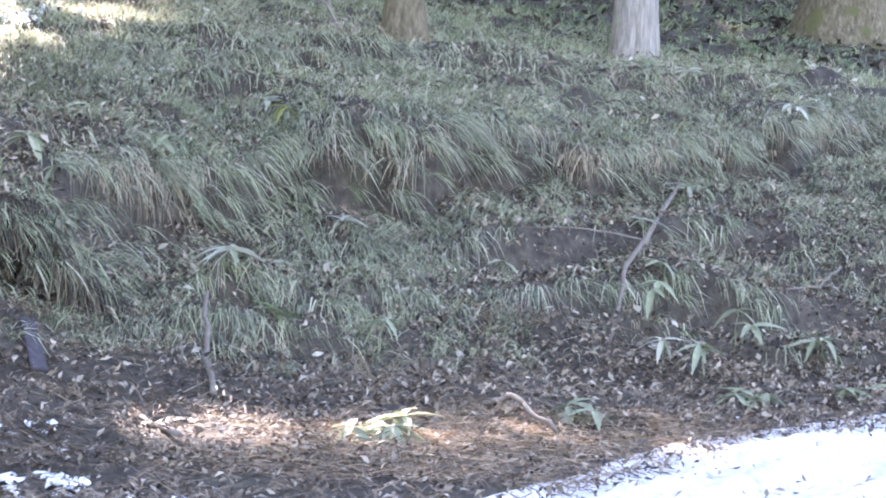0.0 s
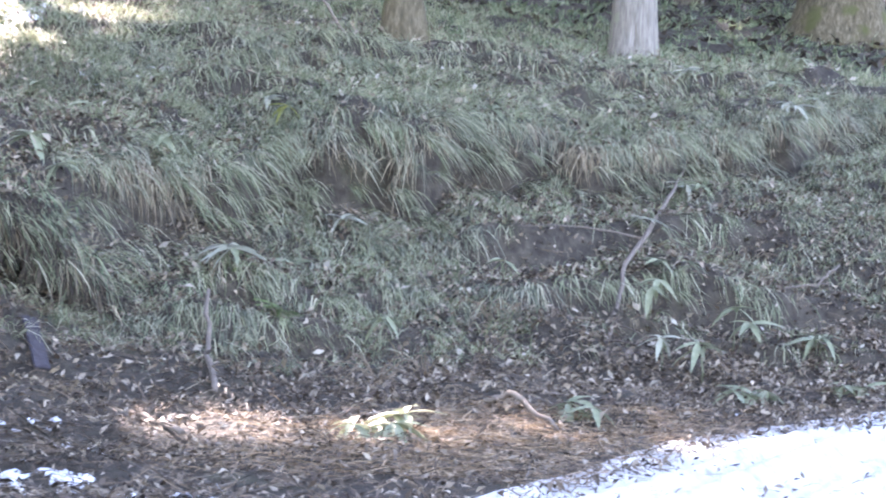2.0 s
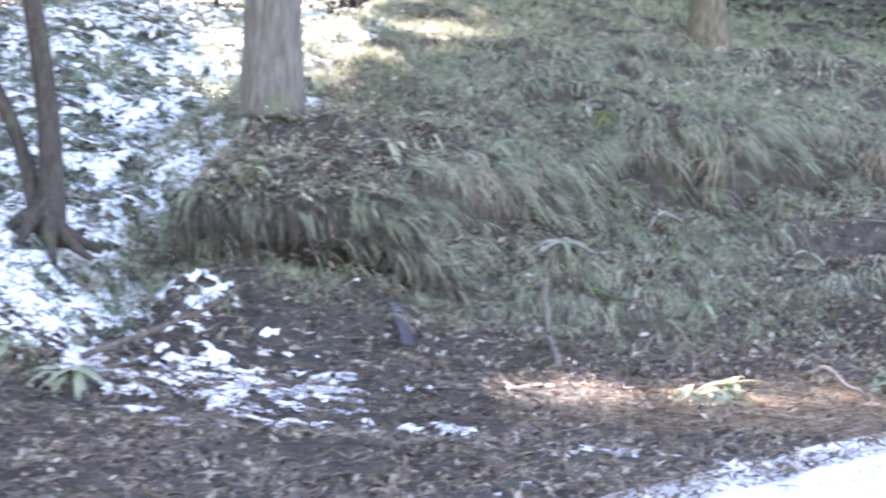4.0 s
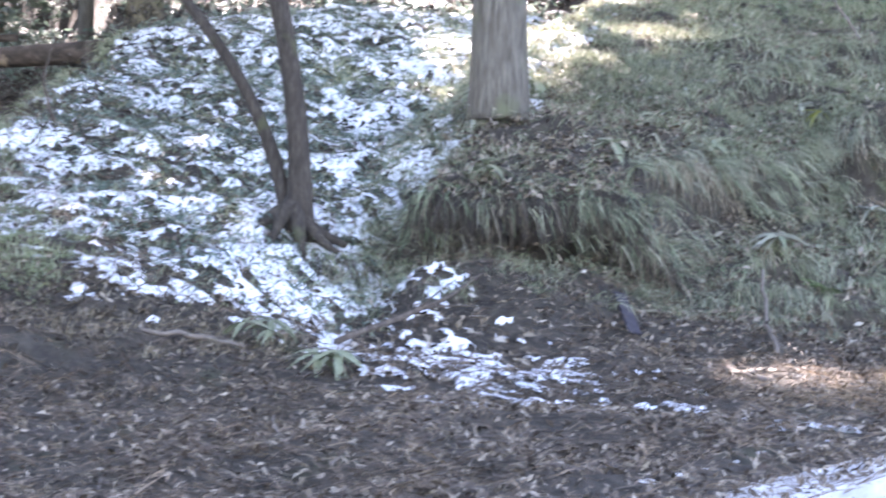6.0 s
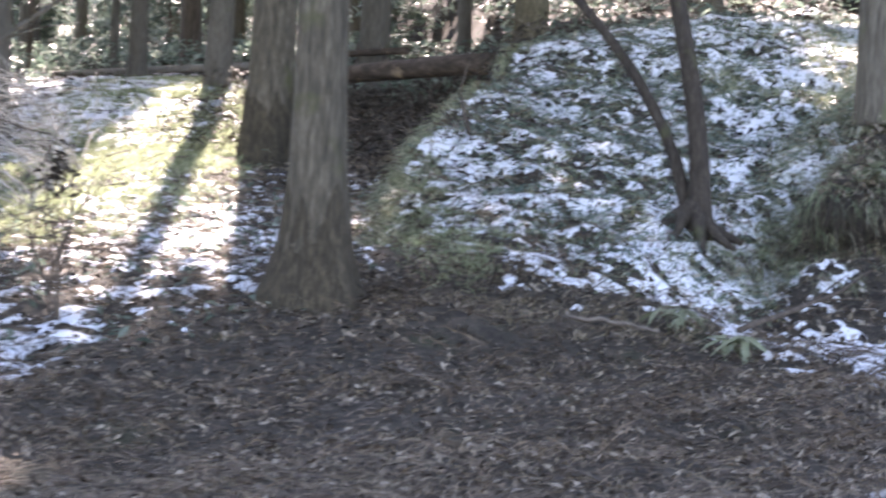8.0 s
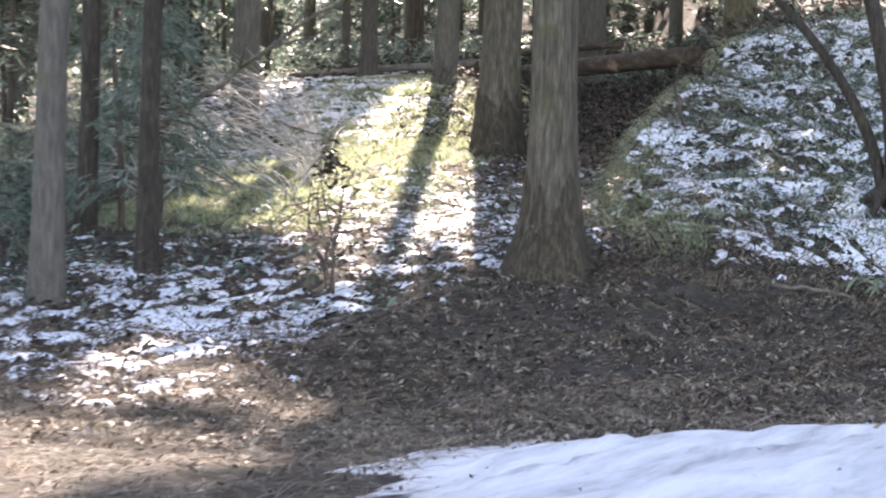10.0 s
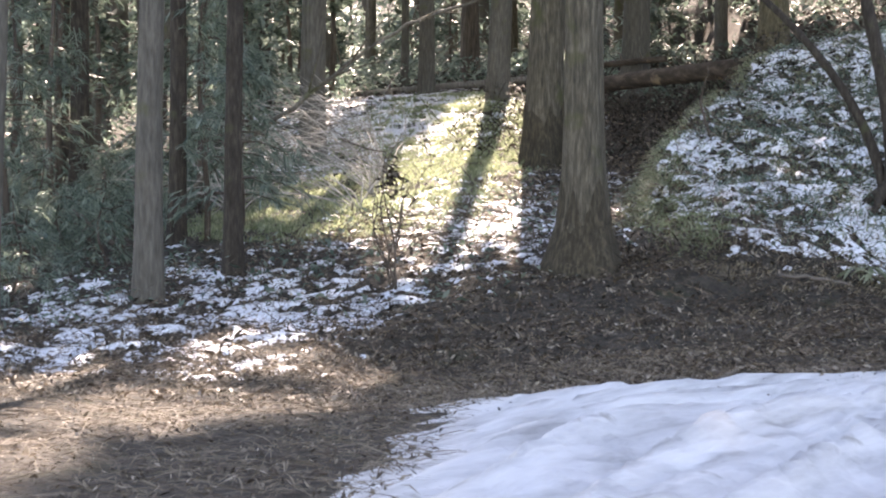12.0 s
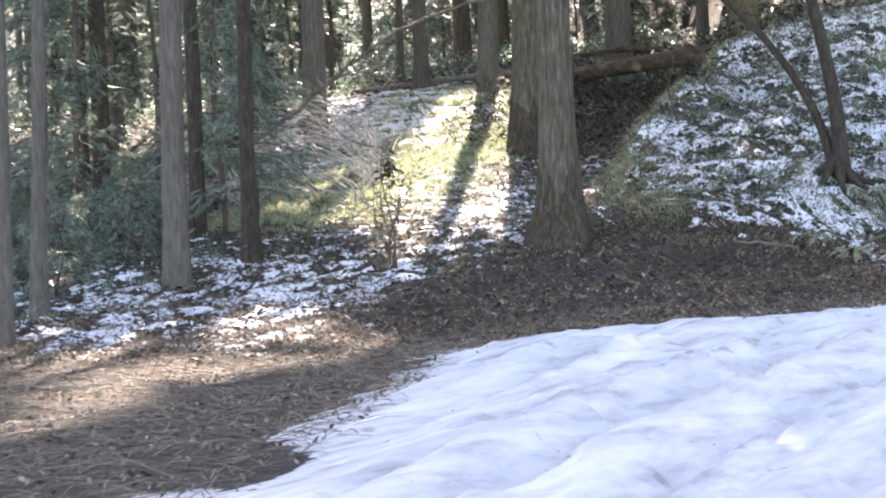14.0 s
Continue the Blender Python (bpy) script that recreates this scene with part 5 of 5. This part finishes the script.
x, y = scatter(-6, 5.5, 12, 27, 2600, lambda x, y: sst(-1, 1, y - foot(x)) * 0.6)
x2, y2 = scatter(-5.6, 5.6, 13.5, 26, 52000, lambda x, y: np.clip(bare(x, y) + 0.25, 0, 1))
stuff("leaf_litter", shape("leaf_litter", *leaves(np.stack([x2, y2 - overhang(x2, y2) + hollow(x2, y2), surface(x2, y2) + rng.uniform(0.0, 0.1, len(x2))], -1), rng.uniform(0.04, 0.1, len(x2)), 0.3, 0.45), leaf_brown), "brown leaves drifted on the bare parts of the bank", "leaf litter")
stuff("leaf_litter", shape("leaf_litter", *leaves(np.stack([x, y - overhang(x, y), surface(x, y) + rng.uniform(0.02, 0.14, len(x))], -1), rng.uniform(0.05, 0.13, len(x)), 0.35, 0.5), pale_leaf), "pale withered leaves on the bank", "leaf litter")


x, y = scatter(-3.5, 2.2, 10.6, 14.2, 16000, lambda x, y: sst(1.5, 0.4, np.abs(x - snow_edge(y) + 0.6)))
a = rng.uniform(0, 2 * math.pi, len(x))
stuff("straw", shape("straw", *blades(np.stack([x, y, surface(x, y) + rng.uniform(0.0, 0.05, len(x))], -1), np.stack([np.cos(a), np.sin(a) * 0.6, rng.uniform(0.0, 0.3, len(x))], -1), rng.uniform(0.12, 0.3, len(x)), np.full(len(x), 0.01), np.stack([0 * a, 0 * a, -0.2 + 0 * a], -1), 3), straw_orange), "orange-brown straw and needles beside the snow", "straw")


# twigs and dead stalks
def twig_heap(number, weight, box, length, rise, width):
    x, y = scatter(*box, number, weight)
    n = len(x)
    a = rng.uniform(0, 2 * math.pi, n)
    way = np.stack([np.cos(a), np.sin(a) * 0.7, rng.uniform(-0.1, rise, n)], -1)
    return blades(np.stack([x, y, surface(x, y) + rng.uniform(0, 0.05, n)], -1), way, rng.uniform(0.4, 1.0, n) * length, rng.uniform(0.6, 1.3, n) * width,
                  np.stack([rng.normal(0, 0.15, n), rng.normal(0, 0.15, n), rng.uniform(-0.5, 0, n)], -1), 5)


stuff("twigs", shape("twigs", *twig_heap(15000, lambda x, y: litter(x, y) * 0.9, (-12.5, 5, 2, 20), 0.45, 0.4, 0.011), dead_wood), "dead twigs and dry stalks strewn over the bank's foot", "twigs")
stuff("twigs", shape("twigs", *twig_heap(7000, lambda x, y: sst(-0.5, 1.0, y - foot(x)) * sst(7, 3.5, y - foot(x)) * (0.25 + 0.75 * sst(-0.2, 0.2, bumps(x, y, 1.1, 92))), (-6, 5.2, 12, 22), 0.7, 0.6, 0.01), straw), "pale dry stalks arching on the bank", "twigs")
stuff("twigs", shape("twigs", *twig_heap(2600, lambda x, y: 0.35 + 0.65 * sst(-10.5, -12.5, x), (-20, -8, 4, 16), 0.8, 0.9, 0.016), dead_wood), "grey dead twigs at the edge of the wood", "twigs")
stuff("twigs", shape("twigs", *twig_heap(2600, lambda x, y: snow_share(x, y) * 1.6, (-14, -6.5, 3.5, 15), 0.5, 0.4, 0.014), frond_brown), "dark twigs and sprays poking through the thin snow", "twigs")
x, y = scatter(-12.5, 4.5, 3.5, 17, 22000, lambda x, y: litter(x, y) * sst(2.5, 0.5, y - foot(x)) * (0.2 + 0.8 * sst(-0.1, 0.25, bumps(x, y, 0.8, 99))))
a = rng.uniform(0, 2 * math.pi, len(x))
stuff("straw", shape("straw", *blades(np.stack([x, y, surface(x, y) + rng.uniform(0.0, 0.06, len(x))], -1), np.stack([np.cos(a), np.sin(a) * 0.6, rng.uniform(0.0, 0.4, len(x))], -1), rng.uniform(0.1, 0.3, len(x)), np.full(len(x), 0.01), np.stack([0 * a, 0 * a, -0.25 + 0 * a], -1), 3), straw), "dry stalks and needles strewn over the verge", "straw")
# stalks in the same dark tone, deepening the gully's painted shade
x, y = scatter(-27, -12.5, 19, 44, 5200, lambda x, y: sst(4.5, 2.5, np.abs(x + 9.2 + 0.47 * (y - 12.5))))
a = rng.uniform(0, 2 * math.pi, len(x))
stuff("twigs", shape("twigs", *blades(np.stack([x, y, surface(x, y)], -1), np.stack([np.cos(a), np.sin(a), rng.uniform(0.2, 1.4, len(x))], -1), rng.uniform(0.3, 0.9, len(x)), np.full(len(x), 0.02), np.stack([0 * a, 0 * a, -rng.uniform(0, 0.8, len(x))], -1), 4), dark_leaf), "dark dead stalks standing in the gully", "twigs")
x, y = scatter(-5.9, -1.8, 14, 19.5, 2400, lambda x, y: sst(3.0, 3.2, y - foot(x)) * sst(7.5, 5.0, y - foot(x)))
stuff("low_plants", shape("low_plants", *leaves(np.stack([x, y - overhang(x, y), surface(x, y) + rng.uniform(0.05, 0.28, len(x))], -1), rng.uniform(0.04, 0.1, len(x)), 0.3, 0.3), leaf_brown), "withered leafy plants on top of the undercut", "plants")


# debris in the wheel tracks
def tracks(x, y):
    u = x - bend(y)
    near = sum(np.exp(-((u - c) / 0.09) ** 2) for c in (-3.2, -2.75, -1.7, -0.7, 0.35, 1.5))
    return np.where(x > snow_edge(y) - 0.1, near * sst(0.0, 0.35, bumps(x, y, 0.9, 98)), 0) * 0.8


x, y = scatter(-4.5, 4, -6.5, 10, 20000, tracks)
stuff("leaf_litter", shape("leaf_litter", *leaves(np.stack([x, y, surface(x, y) + rng.uniform(0.03, 0.09, len(x))], -1), rng.uniform(0.012, 0.035, len(x)), 0.6, 0.4), dark_leaf), "dirt and dead leaves in the wheel tracks", "leaf litter")

x, y = scatter(-12, 2, 3, 13, 6000, lambda x, y: litter(x, y) * sst(0.0, 0.35, bumps(x, y, 1.0, 103)) * np.where(x < snow_edge(y) - 0.3, 1, 0))
stuff("cedar_sprays", shape("cedar_sprays", *fronds(x, y, 0.3, 0.1), dark_leaf), "dark heaps of dead cedar sprays on the litter", "leaf litter")

# grassy heap of debris by the thick cedar
x, y = scatter(-7.4, -5.0, 9.2, 11.6, 260, lambda x, y: sst(1.2, 0.5, away(x, y, -6.9, 9.7, -5.7, 10.9)))
stuff("grass", shape("grass", *tufts(x, y, 12, 0.26, 0.012, 0.7, 1.0, rings=3), grass_dead), "pale grass tufts on the debris by the cedar", "grass")
stuff("twigs", shape("twigs", *twig_heap(900, lambda x, y: sst(1.5, 0.4, away(x, y, -6.9, 9.6, -5.7, 10.8)), (-7.8, -4.6, 8.8, 12.0), 0.45, 0.8, 0.014), dark_leaf), "dark twigs heaped at the foot of the cedar", "twigs")
